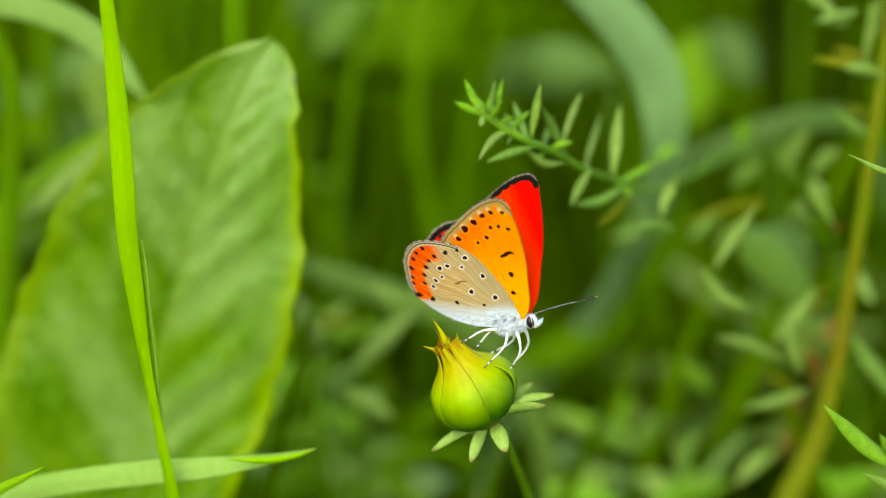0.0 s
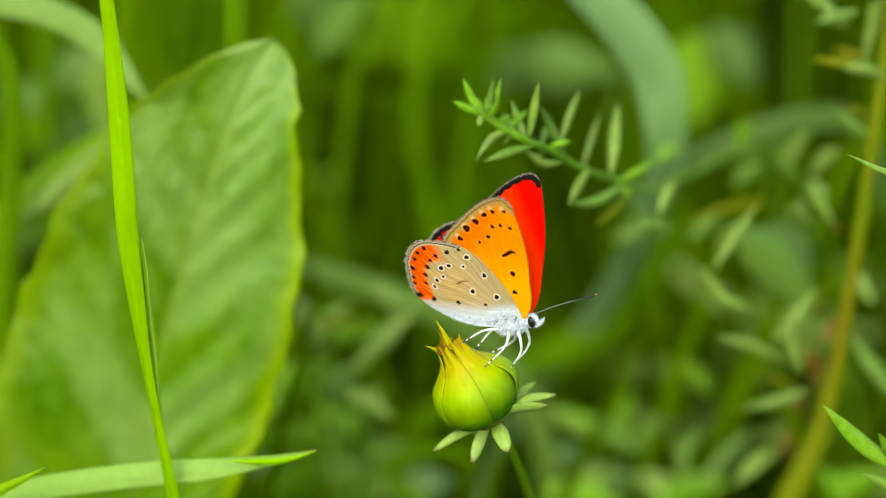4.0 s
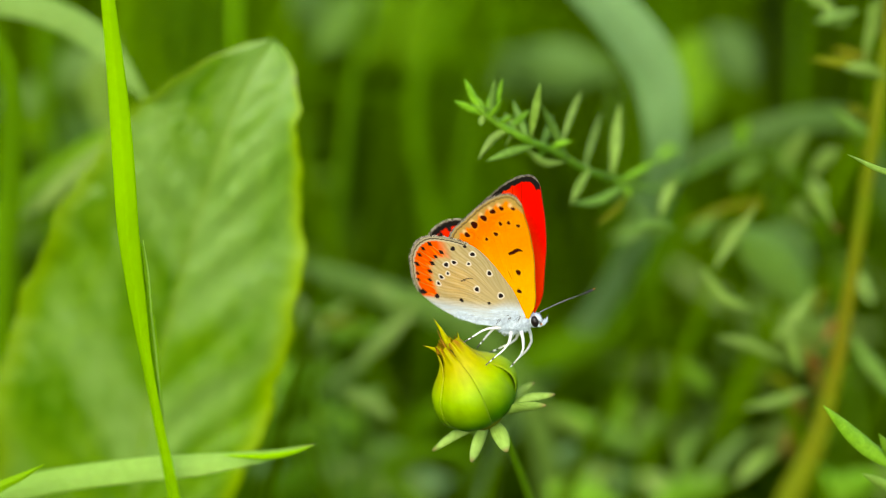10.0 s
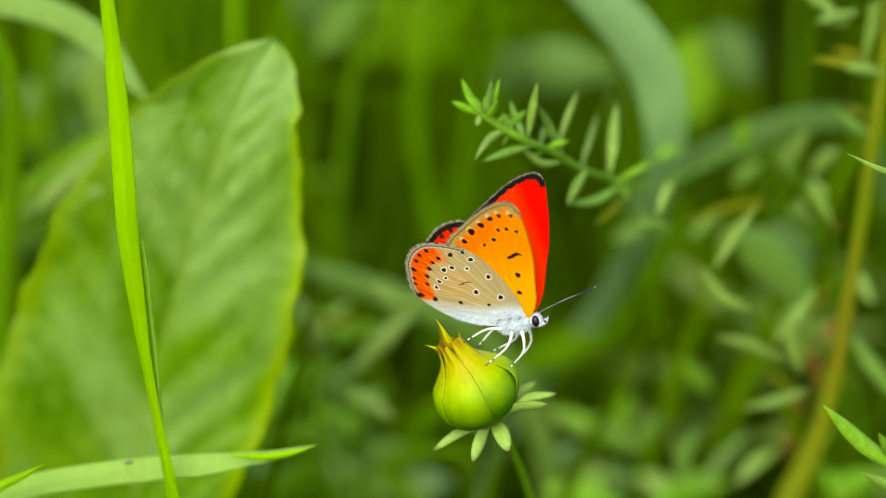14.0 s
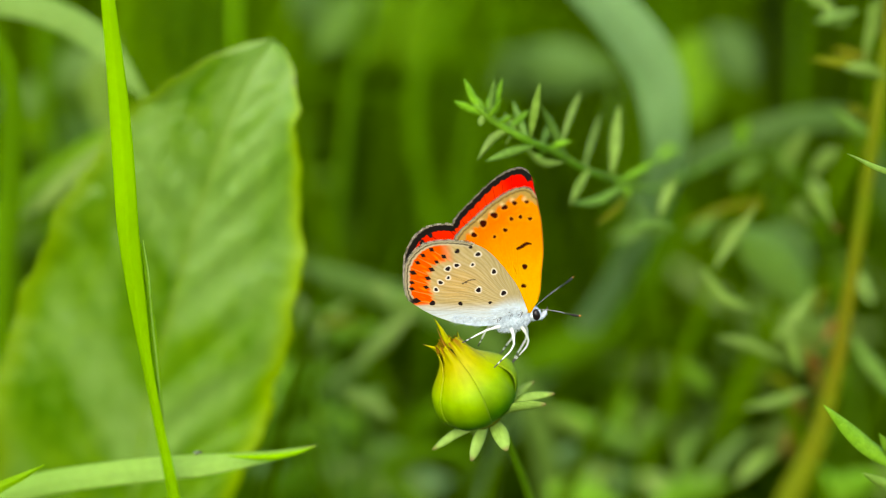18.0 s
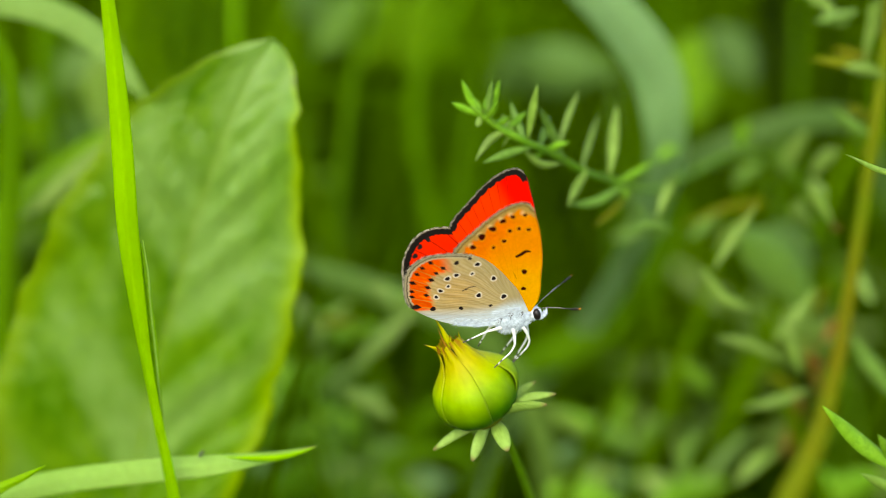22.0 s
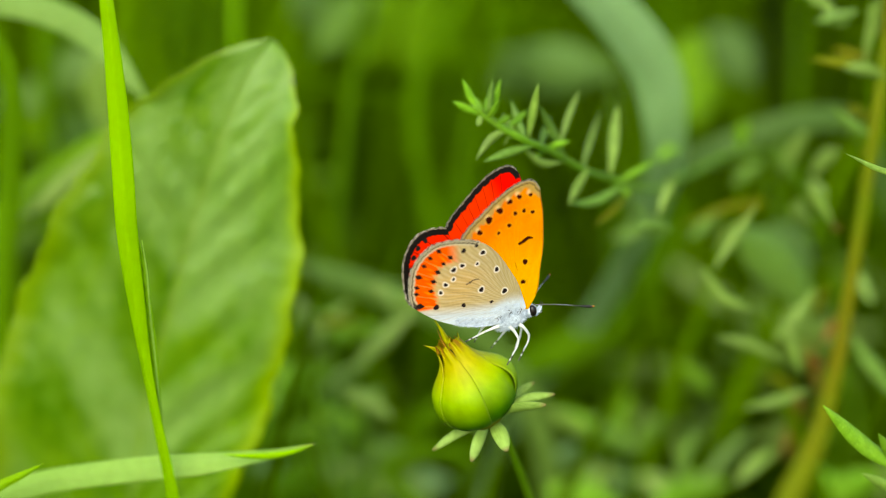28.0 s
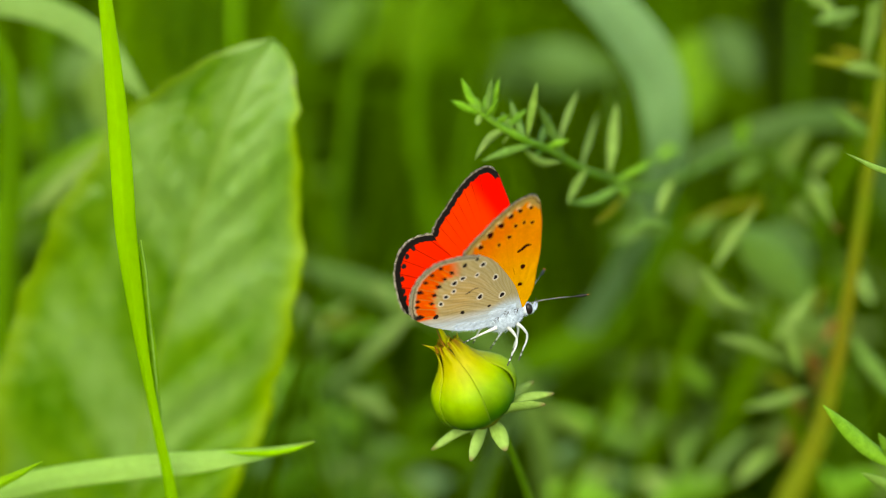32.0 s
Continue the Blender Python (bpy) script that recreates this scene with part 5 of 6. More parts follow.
weed((-40.0, 200.0, 0.0), [
    ((-34.8, 132.0, 254.8), (-18.9, 126.0, 266.9), 3.5, SPRIG_YOUNG), ((-21.5, 132.0, 253.0), (-6.4, 126.0, 262.2), 3.5, SPRIG_YOUNG), ((-30.7, 132.0, 266.8), (-15.6, 126.0, 275.7), 2.67, SPRIG_YOUNG), ((-39.0, 132.0, 263.8), (-33.9, 126.0, 275.7), 2.5, SPRIG_YOUNG), ((-13.6, 132.0, 265.6), (-21.0, 126.0, 275.1), 2.17, SPRIG_YOUNG), ((-28.7, 132.0, 284.4), (-33.9, 126.0, 275.1), 2.17, SPRIG_YOUNG), ((-24.2, 132.0, 293.6), (-15.4, 126.0, 291.2), 1.83, SPRIG_YOUNG)], "broad low weed with yellow-green leaves")
weed((-85.0, 190.0, 0.0), [
    ((-62.8, 140.0, 326.6), (-63.9, 136.0, 344.1), 4.23, SPRIG_PALE), ((-81.1, 140.0, 303.5), (-78.0, 136.0, 310.4), 4.23, SPRIG),
    ((-25.4, 170.0, 335.4), (-13.3, 166.0, 348.9), 4.5, SPRIG), ((-16.4, 172.0, 332.6), (-9.4, 168.0, 350.8), 4.5, BLADE_MID), ((-7.3, 172.0, 331.4), (-1.6, 168.0, 350.8), 4.5, BLADE_MID), ((-21.0, 174.0, 337.9), (-30.8, 170.0, 349.2), 4.5, WEED_SOFT)], "tall broad-leaved weed, soft green")
weed((-10.0, 130.0, 0.0), [
    ((-15.5, 120.0, 267.1), (-23.9, 116.0, 264.2), 2.6, SPRIG_YOUNG), ((-15.5, 120.0, 267.1), (-6.8, 116.0, 273.4), 2.6, SPRIG), ((-13.3, 120.0, 263.6), (-1.5, 116.0, 261.9), 3.0, SPRIG_PALE), ((-20.8, 120.0, 270.6), (-30.0, 116.0, 276.8), 2.2, SPRIG_YOUNG)],
    "low weed with rounded green leaves")
weed((50.0, 120.0, 0.0), [
    ((34.2, 112.0, 275.1), (26.5, 108.0, 282.3), 2.0, SPRIG), ((35.3, 112.0, 273.9), (41.1, 108.0, 282.3), 2.0, SPRIG), ((32.3, 112.0, 269.4), (22.6, 108.0, 266.5), 3.4, SPRIG_PALE), ((36.5, 112.0, 269.4), (44.7, 108.0, 265.4), 2.4, SPRIG_PALE),
    ((33.2, 112.0, 276.2), (33.8, 110.0, 287.1), 1.6, SPRIG_YOUNG), ((32.2, 112.0, 273.9), (20.3, 108.0, 284.5), 1.6, SPRIG_YOUNG)], "low weed with pale leaves")
weed((80.0, 110.0, 0.0), [
    ((37.7, 100.0, 267.2), (51.4, 96.0, 274.6), 3.2, SPRIG_YOUNG), ((67.0, 90.0, 271.1), (76.9, 86.0, 281.0), 2.8, SPRIG_YOUNG), ((72.0, 90.0, 272.2), (63.3, 88.0, 281.2), 2.2, SPRIG_YOUNG), ((78.0, 90.0, 272.2), (79.9, 88.0, 287.1), 2.2, SPRIG_PALE), ((32.5, 100.0, 267.8), (17.9, 96.0, 272.9), 3.0, SPRIG_YOUNG)],
    "low weed with broad yellow-green leaves")
weed((30.0, 190.0, 0.0), [
    ((9.9, 176.0, 328.0), (34.7, 170.0, 332.4), 6.0, WEED_SOFT), ((54.2, 180.0, 338.8), (63.4, 176.0, 328.0), 5.0, WEED_SOFT), ((51.4, 180.0, 337.7), (51.6, 176.0, 318.5), 7.0, BLADE_MID), ((24.9, 176.0, 324.5), (10.9, 170.0, 336.5), 4.0, WEED_SOFT)],
    "broad-leaved weed, soft green")


def in_cleared_view(x, y, z, m=0.0):
    """Five sectors of the camera's view behind the bud, kept bare of plants so that they look dark; m widens them."""
    a, b = x / (337 + y), (z - 350 + 0.325 * y) / (337 + y)
    return (-0.047 - m < a < -0.016 + m and 0.004 - m < b < 0.042 + m) or (0.034 - m < a < 0.062 + m and -0.03 - m < b < 0.04 + m) or (-0.021 - m < a < 0.006 + m and -0.08 - m < b < -0.045 + m) or (0.098 - m < a < 0.125 + m and 0.006 - m < b < 0.034 + m) or (0.125 - m < a < 0.165 + m and 0.05 - m < b < 0.095 + m)


def stems_behind():
    """Upright tufts of grass that stand in the half-dark behind the bud."""
    rng = random.Random(5)
    for i in range(60):
        x = rng.uniform(-95, 95)
        y = rng.uniform(130, 420)
        h = rng.uniform(330, 470)
        root = (x, y, 0.0)
        made = []
        for k in range(3):
            lean = rng.uniform(-30, 30)
            w = rng.uniform(0.9, 2.2)
            tilt = rng.uniform(-40, 40)
            hh = h * (1 - 0.12 * k)
            path = [root, (x + lean * 0.2, y, hh * 0.35), (x + lean * 0.5, y + 5, hh * 0.7), (x + lean * 1.3, y + 12, hh)]
            if not any(in_cleared_view(*p, m=0.004) for p in spline(path, 14)):
                made.append((path, w, tilt))
        if not made:
            continue
        top = thing("grass_tuft", root, "tuft of upright green meadow grass in shade", "grass", "grass tufts")
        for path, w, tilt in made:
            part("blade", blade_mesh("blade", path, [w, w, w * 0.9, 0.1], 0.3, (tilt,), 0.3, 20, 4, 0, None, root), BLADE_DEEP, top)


stems_behind()


def scattered_weeds():
    """Leafy weeds of the middle distance, each with a stem and whorled leaves."""
    rng = random.Random(21)
    for i in range(80):
        y = 170 + 620 * (i / 79) ** 1.3 + rng.uniform(-15, 15)
        half_view = 0.2 * (337 + y)
        x = rng.uniform(-half_view, half_view)
        mid = 350 - 0.325 * y
        h = mid + rng.uniform(-0.105, 0.03 if i % 3 else 0.085) * (337 + y)
        root = (x + rng.uniform(-20, 20), y + rng.uniform(-10, 20), 0.0)
        if in_cleared_view(x, y, h, 17 * (1 + y / 900) / (337 + y)):
            continue
        top = thing("meadow_weed", root, "leafy green meadow weed in the blurred distance", "weed", "weeds behind the bud")
        crown = np.array([x, y, max(60.0, h)])
        part("stem", tube_mesh("stem", [tuple(crown), tuple(crown * 0.5 + np.array(root) * 0.5 + np.array([rng.uniform(-8, 8), 0, 0])), root], [0.7, 1.2, 2.0], 12, 6, root), STEM, top)
        size = rng.uniform(0.8, 1.5) * (1 + y / 900)
        mat = rng.choice([SPRIG, SPRIG_YOUNG, BLADE_MID, BLADE_MID, SPRIG_PALE])
        for k in range(rng.randint(7, 11)):
            a = crown - np.array([0, 0, 1.0]) * size * 7 * (k // 2) + np.array([0, 0, 3.0])
            az = k * 2.4 + rng.uniform(-0.4, 0.4)
            length = size * rng.uniform(12, 24) * (0.7 + 0.08 * k)
            b = a + length * np.array([math.cos(az), math.sin(az), rng.uniform(0.0, 0.8)])
            leaf_part(a, b, length * rng.uniform(0.10, 0.17), mat, top, bend=rng.uniform(-0.05, 0.15), origin=root, seed=k, turn=rng.uniform(-30, 30))


scattered_weeds()


def undergrowth(seed, count, y0, y1, material, label):
    """A mass of weeds and grass that fills the distance: single leaves, joined as one."""
    rng = np.random.RandomState(seed)
    V, Fc = [], []
    base = 0
    ts = np.linspace(0, 1, 6)
    prof = np.array([0.25, 0.8, 1.0, 0.85, 0.5, 0.03])
    for i in range(count):
        y = y0 + (y1 - y0) * rng.rand() ** 1.3
        x = rng.uniform(-1, 1) * (130 + 0.36 * y)
        tall = rng.rand() < 0.3
        z0 = rng.uniform(0, 1) ** 1.3 * (300 + 0.05 * y) if not tall else 0.0
        length = rng.uniform(35, 95) if not tall else rng.uniform(220, 460)
        half = rng.uniform(3, 10) * (1 + y / 2500) if not tall else rng.uniform(1.5, 4)
        az = rng.uniform(0, 2 * math.pi)
        up = rng.uniform(0.0, 0.9) if not tall else rng.uniform(2.5, 6)
        d = unit(np.array([math.cos(az), math.sin(az), up]))
        s = unit(np.cross(d, rng.randn(3) * 0.5 + np.array([0, 0.6, 0.9])))
        droop = rng.uniform(0.1, 0.5)
        c = np.array([x, y, z0]) + d * (ts * length)[:, None] - np.array([0, 0, 1]) * (droop * length * ts ** 2 * 0.5)[:, None]
        if any(in_cleared_view(*p, m=half / (337 + y)) for p in c):
            continue
        w = (prof * half)[:, None] * s
        nr = np.cross(s, d) * half * 0.25
        V.append(np.stack([c - w + nr, c, c + w + nr], 1).reshape(-1, 3))
        for k in range(5):
            for j in range(2):
                a = base + k * 3 + j
                Fc.append((a, a + 1, a + 4, a + 3))
        base += 18
    me = solid("undergrowth", np.vstack(V), Fc)
    return tagged(part("undergrowth", me, material), label, "undergrowth", kind="stuff")


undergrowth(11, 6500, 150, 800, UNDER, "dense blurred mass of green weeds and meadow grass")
undergrowth(12, 7000, 800, 2600, UNDER_SHADED, "far mass of weeds and meadow grass, shade in its colour")


def meadow_around(seed, count, material, label):
    """The meadow goes on beside and behind the bud: low leaves and grass on all sides, below the line of sight."""
    rng = np.random.RandomState(seed)
    V, Fc = [], []
    ts = np.linspace(0, 1, 5)
    prof = np.array([0.3, 0.9, 1.0, 0.7, 0.03])
    while len(V) < count:
        r, az = rng.gamma(2.2, 620), rng.uniform(0, 2 * math.pi)
        x, y = r * math.cos(az), 200 + r * math.sin(az)
        if y > 120 and abs(x) < 150 + 0.4 * y:
            continue
        tall = rng.rand() < 0.45
        top = 300.0 if abs(x) > 160 + 0.3 * abs(y) else 230.0
        z0 = 0.0 if tall else rng.rand() ** 1.5 * (top - 60)
        length = min(rng.uniform(120, 320), top) if tall else rng.uniform(30, 75)
        half = rng.uniform(1.5, 4) if tall else rng.uniform(4, 11)
        turn = rng.uniform(0, 2 * math.pi)
        d = unit(np.array([math.cos(turn), math.sin(turn), rng.uniform(1.5, 5) if tall else rng.uniform(0, 0.8)]))
        s = unit(np.cross(d, rng.randn(3) * 0.5 + np.array([0, 0.6, 0.9])))
        c = np.array([x, y, z0]) + d * (ts * length)[:, None] - np.array([0, 0, 1]) * (0.2 * length * ts ** 2)[:, None]
        w = (prof * half)[:, None] * s
        nr = np.cross(s, d) * half * 0.25
        base = 15 * len(V)
        V.append(np.stack([c - w + nr, c, c + w + nr], 1).reshape(-1, 3))
        Fc += [(base + 3 * k + j, base + 3 * k + j + 1, base + 3 * k + j + 4, base + 3 * k + j + 3) for k in range(4) for j in range(2)]
    return tagged(part("undergrowth", solid("undergrowth", np.vstack(V), Fc), material), label, "undergrowth", kind="stuff")


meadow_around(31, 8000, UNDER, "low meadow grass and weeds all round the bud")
meadow_around(32, 9000, UNDER_SHADED, "darker low grass and weeds all round the bud")


# ---------------------------------------------------------------- what moves
def sway(ob, rows, height):
    """A rooted plant that leans in the air: rows of seconds and the shift in mm, sideways and up, at that height above its root."""
    p = ob.location.copy()
    out = []
    for t, dx, dz in rows:
        fore = dz / 0.31 if abs(dz) > 0.02 else 0.0
        out.append((t, Matrix.Translation(p) @ pose(0, 0, 0, -math.degrees(fore * 0.55 / height), math.degrees(dx / height), 0)))
    walk(ob, out)


def motions():
    # butterfly: seconds, x and z of the wing roots (mm), heading, pitch, roll, opening of the right and the left wings (degrees)
    flight = [
        (0, 11.21, 341.55, -25.4, -11.2, 2.0, 13.5, 11.7),
        (0.5, 11.25, 341.55, -25.8, -11.1, 1.9, 12.3, 10.8),
        (1, 11.33, 341.59, -26.6, -10.9, 1.9, 10.7, 8.5),
        (1.5, 11.34, 341.58, -26.4, -11.1, 1.6, 10.2, 8.7),
        (2, 11.42, 341.66, -25.8, -10.7, 1.7, 10.5, 7.6),
        (2.5, 11.36, 341.78, -25.3, -10.5, 1.5, 8.5, 6.0),
        (3, 10.98, 341.18, -24.1, -11.3, 1.4, 13.0, 10.2),
        (3.5, 11.22, 341.45, -25.2, -11.4, 1.1, 14.9, 14.9),
        (5.5, 11.56, 341.70, -22.9, -10.9, 2.8, 6.6, 2.6),
        (6, 11.63, 341.68, -24.4, -11.2, 2.4, 7.5, 4.3),
        (6.5, 11.61, 341.75, -24.5, -12.2, 1.6, 11.3, 10.9),
        (7, 11.60, 341.70, -25.0, -12.5, 1.1, 13.3, 14.6),
        (7.5, 11.46, 341.75, -23.1, -13.1, 0.9, 15.8, 21.1),
        (8, 11.33, 341.66, -23.5, -13.8, 1.3, 18.2, 24.3),
        (8.5, 11.32, 341.69, -25.7, -12.8, 1.8, 19.0, 19.2),
        (9, 11.50, 341.79, -26.0, -12.0, 1.6, 15.7, 13.1),
        (9.5, 11.59, 341.83, -25.4, -11.1, 1.6, 17.0, 12.8),
        (10, 11.85, 341.67, -23.6, -9.6, 2.0, 10.3, 4.9),
        (10.5, 11.68, 341.69, -20.2, -9.5, 1.2, 10.1, 7.1),
        (11, 11.53, 341.61, -19.4, -10.2, 0.9, 18.5, 18.6),
        (11.5, 11.41, 341.65, -18.9, -10.5, 1.2, 20.7, 23.9),
        (12, 11.55, 341.71, -20.8, -10.0, 1.2, 19.9, 16.0),
        (12.5, 11.70, 341.62, -21.1, -9.9, 1.3, 19.5, 16.0),
        (13, 11.73, 341.76, -21.2, -10.3, 1.0, 21.9, 21.2),
        (13.5, 11.87, 341.75, -21.1, -10.7, 1.0, 23.4, 21.9),
        (14, 11.90, 341.69, -20.5, -10.1, 1.1, 17.5, 13.2),
        (14.5, 11.89, 341.73, -19.1, -10.0, 0.5, 13.8, 10.0),
        (16.5, 11.66, 342.39, 4.1, -7.8, -1.4, 1.9, 0.9),
        (17, 11.63, 342.52, 3.8, -8.0, -1.0, 4.5, 6.0),
        (17.5, 11.66, 342.50, 2.2, -8.7, -0.3, 9.7, 8.1),
        (18, 11.69, 342.52, 1.7, -9.4, -0.0, 10.1, 9.9),
        (18.5, 11.67, 342.44, 3.4, -9.9, 0.1, 10.9, 15.4),
        (19, 11.64, 342.47, 4.6, -10.0, -0.2, 11.0, 20.7),
        (19.5, 11.67, 342.42, 3.0, -10.5, 0.3, 14.6, 18.6),
        (20, 11.65, 342.37, 2.5, -11.3, 0.2, 17.8, 19.3),
        (20.5, 11.69, 342.38, 1.9, -11.3, 0.1, 18.8, 17.5),
        (21, 11.72, 342.41, 1.3, -11.0, -0.0, 19.3, 11.5),
        (21.5, 11.72, 342.50, 1.3, -11.5, 0.3, 19.9, 5.9),
        (22, 11.72, 342.54, 2.0, -11.8, -0.1, 21.7, 8.7),
        (22.5, 11.64, 342.49, 2.8, -11.5, -0.5, 16.8, 14.2),
        (23, 11.41, 342.46, 1.9, -11.9, -0.4, 18.2, 16.7),
        (23.5, 11.33, 342.44, 3.5, -12.0, -0.2, 20.5, 17.2),
        (24, 11.51, 342.47, 2.2, -12.1, -0.3, 21.9, 15.3),
        (24.5, 11.53, 342.59, 2.5, -11.9, 0.1, 21.7, 7.0),
        (25, 11.51, 342.66, 4.6, -11.3, -0.3, 10.3, 10.9),
        (25.5, 11.40, 342.63, 5.7, -11.8, -0.3, 9.0, 11.7),
        (27.5, 11.13, 343.01, 18.3, -8.7, -0.9, 2.6, 4.2),
        (28, 11.07, 343.02, 19.7, -8.7, -2.6, 9.3, 6.6),
        (28.5, 11.22, 342.97, 17.7, -9.7, -3.3, 19.7, 23.3),
        (29, 11.24, 343.04, 17.6, -10.4, -2.1, 20.1, 21.4),
        (29.5, 10.99, 342.96, 20.1, -11.5, -0.6, 14.8, 12.0),
        (30, 10.79, 343.01, 22.9, -12.3, -0.4, 15.8, 12.5),
        (30.5, 10.84, 342.98, 22.4, -12.8, -0.9, 20.1, 15.8),
        (31, 10.79, 343.05, 22.2, -12.3, -2.0, 22.1, 19.5),
        (31.5, 10.52, 343.22, 23.2, -12.2, -2.1, 19.6, 15.4),
        (32, 10.42, 343.16, 23.3, -12.9, -1.4, 20.6, 16.2),
    ]
    # where each foot stands (mm): facing the lens, side on, turned away
    feet = {
        "right_fore": ((9.0, 0.3, 333.0), (9.4, 1.2, 332.5), (10.3, 0.4, 334.0)),
        "right_mid": ((5.7, -2.0, 334.0), (6.7, -2.4, 333.4), (8.7, -1.5, 334.4)),
        "right_hind": ((2.6, -1.1, 337.0), (2.6, -1.1, 337.0), (2.7, -0.9, 336.9)),
        "left_fore": ((9.3, 2.9, 332.1), (9.3, 2.9, 332.1), (9.2, 2.9, 332.3)),
        "left_mid": ((6.4, 3.6, 333.9), (7.7, 3.9, 333.1), (6.3, 3.7, 333.9)),
        "left_hind": ((4.6, 2.5, 334.9), (4.6, 2.5, 334.9), (3.8, 2.0, 335.4)),
    }
    bud = [(0, -0.15, -0.12), (1, -0.03, -0.00), (2, 0.09, -0.00), (3, -0.26, -0.41), (3.5, -0.03, -0.12), (5.5, 0.20, -0.12), (6, 0.20, -0.06), (7, 0.20, -0.00), (8, 0.09, -0.12), (9, 0.09, 0.06), (10, -0.03, -0.06), (11, -0.03, -0.12), (12, 0.03, -0.06), (13, 0.20, 0.12), (14, 0.15, 0.06), (14.5, 0.09, -0.00), (16.5, 0.09, 0.17), (17, -0.03, 0.17), (18, -0.03, 0.12), (19, 0.09, -0.00), (20, 0.09, -0.00), (21, 0.09, -0.00), (22, 0.09, 0.06), (23, -0.09, 0.12), (24, -0.03, 0.12), (25, -0.03, 0.12), (25.5, -0.03, 0.06), (27.5, -0.03, -0.00), (28, -0.03, -0.00), (29, -0.03, 0.06), (30, 0.03, -0.06), (31, -0.03, -0.00), (32, -0.15, 0.12)]
    sprig_rows = [(0, 0.33, -0.16), (1, 0.22, -0.10), (2, 0.39, -0.10), (3, 0.10, -0.19), (3.5, 0.07, -0.04), (5.5, -0.01, 0.05), (6, 0.19, -0.04), (7, -0.10, 0.07), (8, 0.51, -0.04), (9, 0.22, 0.16), (10, 0.30, -0.02), (11, 0.30, -0.07), (12, 0.10, -0.01), (13, -0.07, 0.07), (14, -0.16, 0.07), (14.5, 0.01, 0.19), (16.5, 0.07, 0.13), (17, -0.19, 0.19), (18, 0.24, 0.02), (19, 0.19, -0.01), (20, 0.04, -0.04), (21, -0.16, 0.02), (22, -0.13, -0.16), (23, -0.19, -0.31), (24, -0.16, 0.07), (25, 0.04, 0.13), (25.5, 0.10, 0.13), (27.5, -0.04, 0.07), (28, -0.01, -0.01), (29, -0.42, 0.19), (30, -0.16, 0.02), (31, -0.16, 0.24), (32, -0.16, 0.19)]
    near_herb = [(0, 0.12, -0.14), (1, 0.06, -0.03), (2, 0.12, -0.03), (3, -0.03, -0.14), (3.5, 0.03, -0.12), (5.5, 0.00, -0.03), (6, 0.00, -0.03), (7, 0.00, 0.09), (8, 0.26, -0.03), (9, 0.12, 0.09), (10, 0.03, -0.12), (11, 0.06, -0.12), (12, -0.03, -0.03), (13, 0.00, 0.09), (14, 0.00, 0.09), (14.5, -0.06, -0.00), (16.5, 0.00, 0.09), (17, -0.06, 0.15), (18, 0.09, -0.00), (19, 0.03, -0.03), (20, 0.00, -0.03), (21, -0.03, 0.09), (22, -0.12, -0.09), (23, -0.12, -0.14), (24, -0.09, 0.09), (25, 0.00, 0.12), (25.5, 0.00, 0.09), (27.5, -0.06, 0.03), (28, -0.03, -0.03), (29, -0.17, 0.03), (30, -0.09, 0.06), (31, 0.00, 0.18), (32, -0.03, 0.09)]
    low_blade = [(0, 0.06, -0.35), (1, 0.06, -0.35), (2, 0.17, -0.41), (3, 0.06, -0.35), (3.5, 0.17, -0.70), (5.5, -0.00, -0.12), (6, -0.06, -0.06), (7, 0.06, -0.12), (8, 0.17, -0.12), (9, 0.11, -0.06), (10, -0.29, 0.23), (11, -0.29, -0.00), (12, 0.06, -0.06), (13, 0.12, 0.11), (14, -0.06, 0.29), (14.5, -0.00, 0.23), (16.5, -0.06, 0.23), (17, -0.17, 0.23), (18, 0.06, 0.23), (19, -0.06, -0.00), (20, 0.17, -0.12), (21, 0.06, -0.00), (22, 0.00, -0.00), (23, 0.06, -0.12), (24, 0.00, 0.11), (25, -0.29, 0.35), (25.5, -0.17, 0.46), (27.5, -0.23, 0.46), (28, -0.29, 0.35), (29, -0.24, 0.23), (30, -0.46, 0.41), (31, -0.47, 0.46), (32, -0.29, 0.81)]
    front_blade = [(0, -0.22, 0), (3.5, -0.2, 0), (5.5, -0.08, 0), (7, 0.0, 0), (8, 0.12, 0), (9, 0.0, 0), (11, -0.06, 0), (14, -0.15, 0), (17, -0.2, 0), (18.5, 0.0, 0), (20.5, 0.0, 0), (22, -0.08, 0), (24, -0.1, 0), (25, -0.4, 0), (25.5, -0.4, 0), (27.5, -0.2, 0), (29, -0.28, 0), (31, -0.3, 0), (31.5, -0.5, 0), (32, -0.35, 0)]
    corner_blade = [(0, 0.0, -0.2), (3.5, 0.1, -0.4), (5.5, 0.0, -0.2), (8, 0.1, 0.0), (10, -0.2, 0.2), (11, 0.0, 0.08), (14, -0.2, 0.25), (17, -0.2, 0.25), (19, 0.0, 0.08), (20.5, 0.0, 0.0), (23, 0.0, 0.0), (25.5, -0.3, 0.45), (27.5, -0.3, 0.45), (29, -0.4, 0.1), (31, -0.3, 0.45), (32, -0.6, 0.7)]
    dock_rows = [(0, -0.08, 0), (2.5, 0.12, 0), (5.5, -0.15, 0), (9, 0.22, 0), (12, 0.0, 0), (13.5, 0.12, 0), (17, -0.05, 0), (19.7, 0.2, 0), (21, 0.0, 0), (24, 0.0, 0), (25.2, 0.2, 0), (27.5, -0.1, 0), (30, -0.5, 0), (31, 0.0, 0), (32, 0.0, 0)]
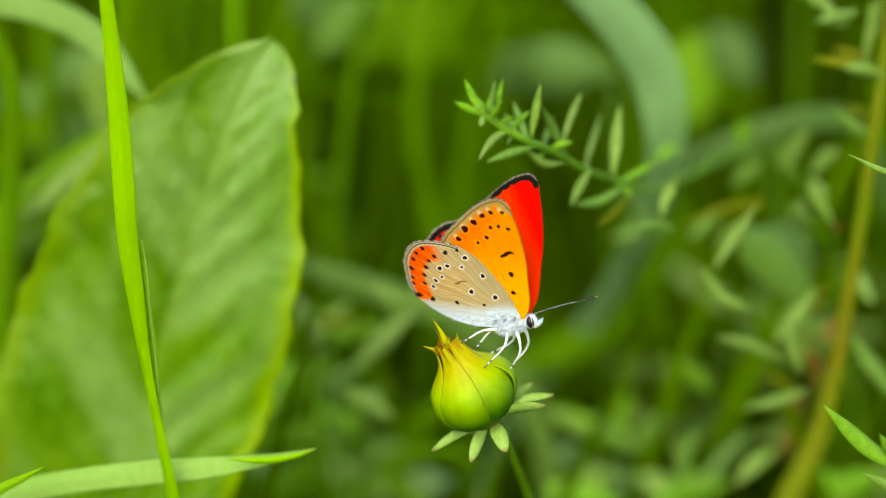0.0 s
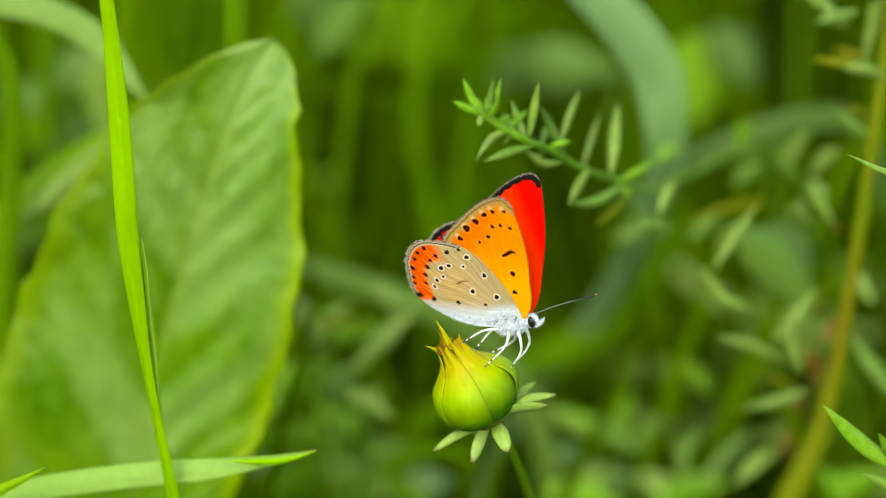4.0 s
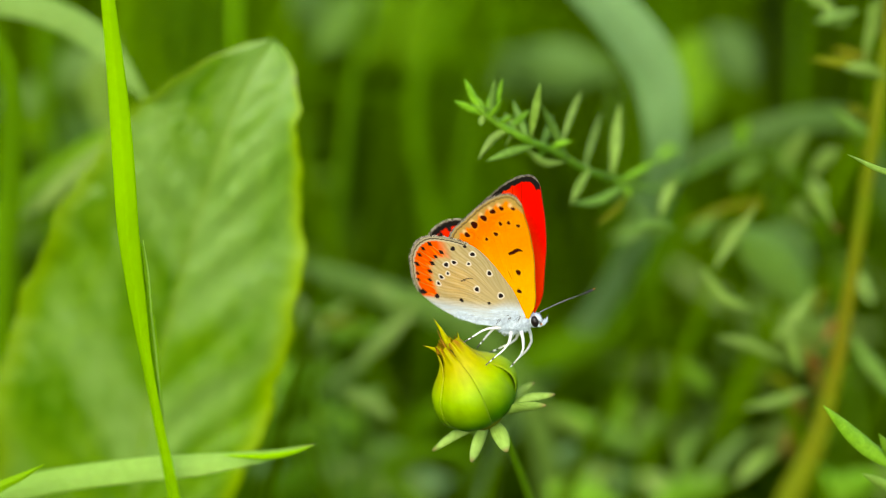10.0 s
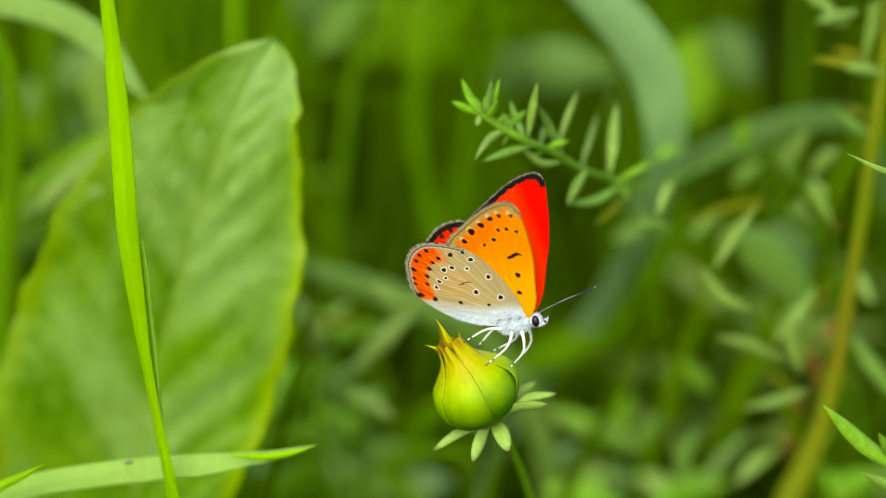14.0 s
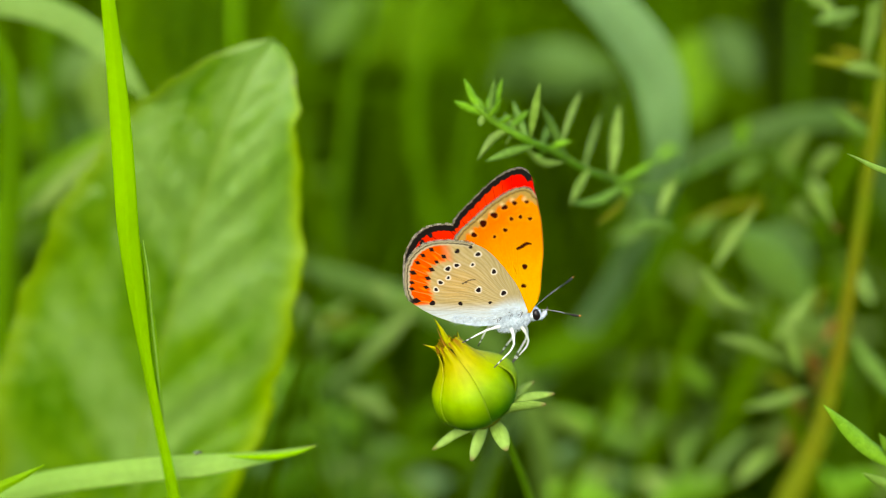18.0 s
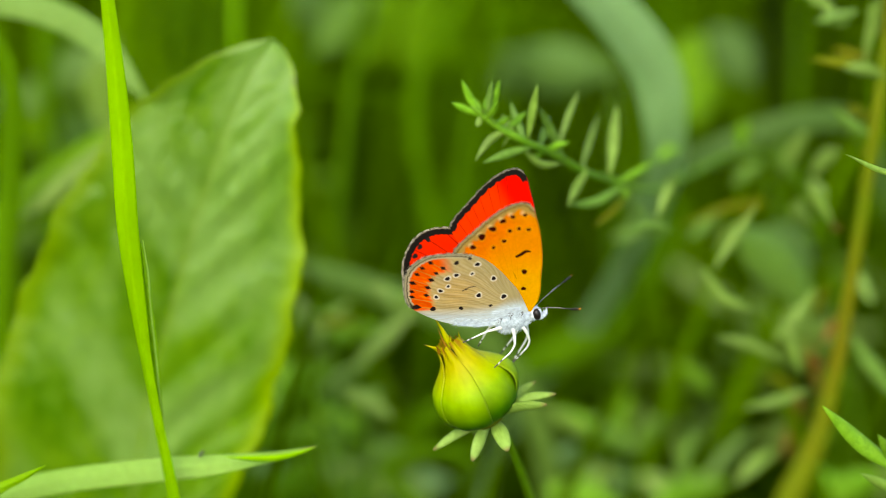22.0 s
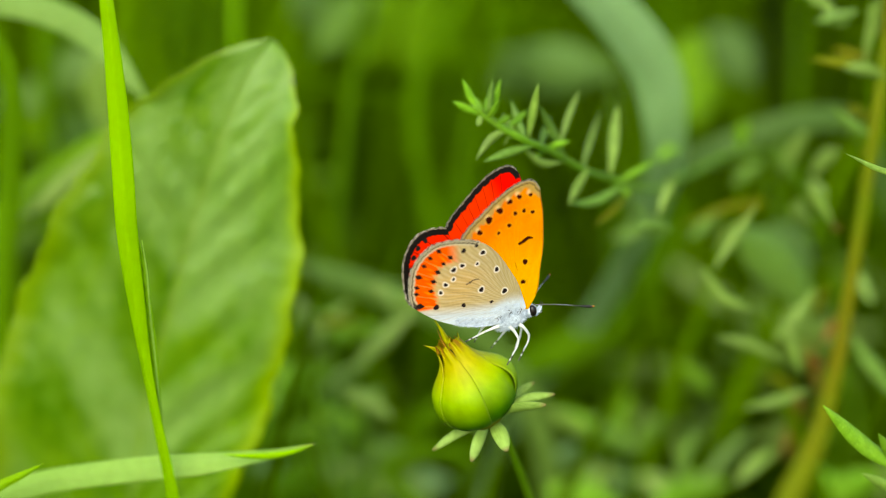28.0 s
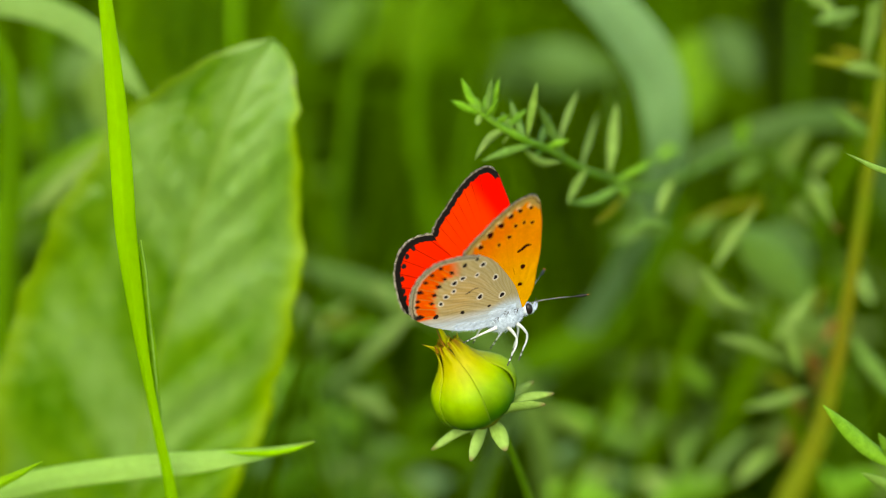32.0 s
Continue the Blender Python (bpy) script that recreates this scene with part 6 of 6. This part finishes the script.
    left_feeler = [(0, 38.5, 1.3), (2, 42.0, 1.1), (3, 40.0, 1.7), (5.5, 43.0, 4.3), (8, 39.5, 3.5), (10, 49.6, 5.9), (12, 40.4, 7.5), (14, 43.7, 8.4), (14.5, 43.3, 8.2), (16.5, 44.9, 7.4), (19, 51.5, 5.1), (23, 51.2, 5.7), (25.5, 47.4, 4.4), (27.5, 48.5, 4.0), (29, 52.0, 5.2), (32, 46.0, 3.5)]
    right_feeler = [(0, -62.0, 8.0), (14.5, -60.0, 10.0), (16.5, -53.4, 1.3), (17, -51.7, 0.7), (19, -52.2, 7.1), (20, -50.0, 6.8), (23, -51.8, 8.2), (25.5, -52.7, 5.7), (27.5, -43.6, -3.1), (28, -45.3, -0.1), (29, -46.8, 4.7), (30, -47.1, 5.6), (31, -46.9, 5.8), (32, -45.4, 6.2)]

    bodies = [(t, pose(x * MM, 0, z * MM, roll, pitch, yaw)) for t, x, z, yaw, pitch, roll, right, left in flight]
    walk(fly, bodies)
    for s, col in ((-1, 6), (1, 7)):
        rows = [(r[0], pose(0, s * HINGE * MM, 0, -s * r[col])) for r in flight]
        walk(fly_wings["fore", s], rows)
        if s > 0:      # the left hindwing lies lower at first
            rows = [(r[0], pose(0, s * HINGE * MM, 0, -s * (r[col] + (7.0 if r[0] <= 14.5 else 0.0)))) for r in flight]
        walk(fly_wings["hind", s], rows)
    for s, table in ((-1, right_feeler), (1, left_feeler)):
        at_root = fly_feelers[s].location.copy()
        rows = [(t, Matrix.Translation(at_root) @ pose(0, 0, 0, 0, -el, az)) for t, az, el in table]
        walk(fly_feelers[s], rows)
    for key, stands in feet.items():
        hip = Vector(HIPS[key]) * MM
        rows = []
        for t, m in bodies:
            k = 0.0 if t <= 14.5 else 1.0 if 16.4 < t <= 25.5 else 2.0
            foot = Vector(stands[int(k)]) * MM
            down = (m.inverted() @ foot) - hip
            z = -down.normalized()
            ahead = Vector((1, 0.35 * (-1 if "right" in key else 1), 0.2))
            if "hind" in key:
                ahead.x = -0.6
            x = (ahead - z * ahead.dot(z)).normalized()
            y = z.cross(x)
            rows.append((t, Matrix.Translation(hip) @ Matrix((x, y, z)).transposed().to_4x4()))
        walk(fly_legs[key], rows)
    # the small fly: seconds, place (mm), nose up (degrees)
    stroll = [
        (0, -100.0, 10.5, 150.0, 0),
        (11.5, -100.0, 10.5, 150.0, 0),
        (12.6, -80.0, 9.0, 285.0, -20),
        (13.3, -57.5, 7.6, 312.1, -14),
        (13.7, -47.1, 7.4, 314.9, -8),
        (13.8, -45.9, 7.4, 315.2, -8),
        (14.0, -44.2, 7.4, 315.6, -8),
        (14.2, -42.7, 7.4, 315.6, -8),
        (14.5, -42.2, 7.4, 315.6, -8),
        (16.0, -37.1, 6.4, 316.8, -8),
        (16.5, -35.9, 6.4, 317.1, -8),
        (17, -34.4, 6.4, 317.5, -8),
        (18, -34.2, 6.4, 317.5, -8),
        (19, -33.7, 6.4, 317.6, -8),
        (20, -33.3, 6.4, 317.7, -48),
        (22, -33.6, 6.4, 317.6, -50),
        (23.5, -33.6, 6.4, 317.7, -30),
        (24.05, -33.5, 6.4, 317.7, -25),
        (24.4, -55.0, -30.0, 380.0, -30),
        (24.8, -110.0, -20.0, 330.0, -10),
        (25.4, -108.0, 9.0, 152.0, 0),
        (32, -108.0, 9.0, 152.0, 0)]
    walk(tiny_fly, [(t, pose(x * MM, y * MM, z * MM, 0, nose, 4)) for t, x, y, z, nose in stroll])
    sway(bud_plant, bud, 333)
    sway(sprig, sprig_rows, 370)
    sway(right_herb, near_herb, 340)
    sway(blade_low, low_blade, 320)
    sway(blade_front, front_blade, 336)
    sway(blade_corner, corner_blade, 320)
    sway(broad_leaf, dock_rows, 345)


motions()
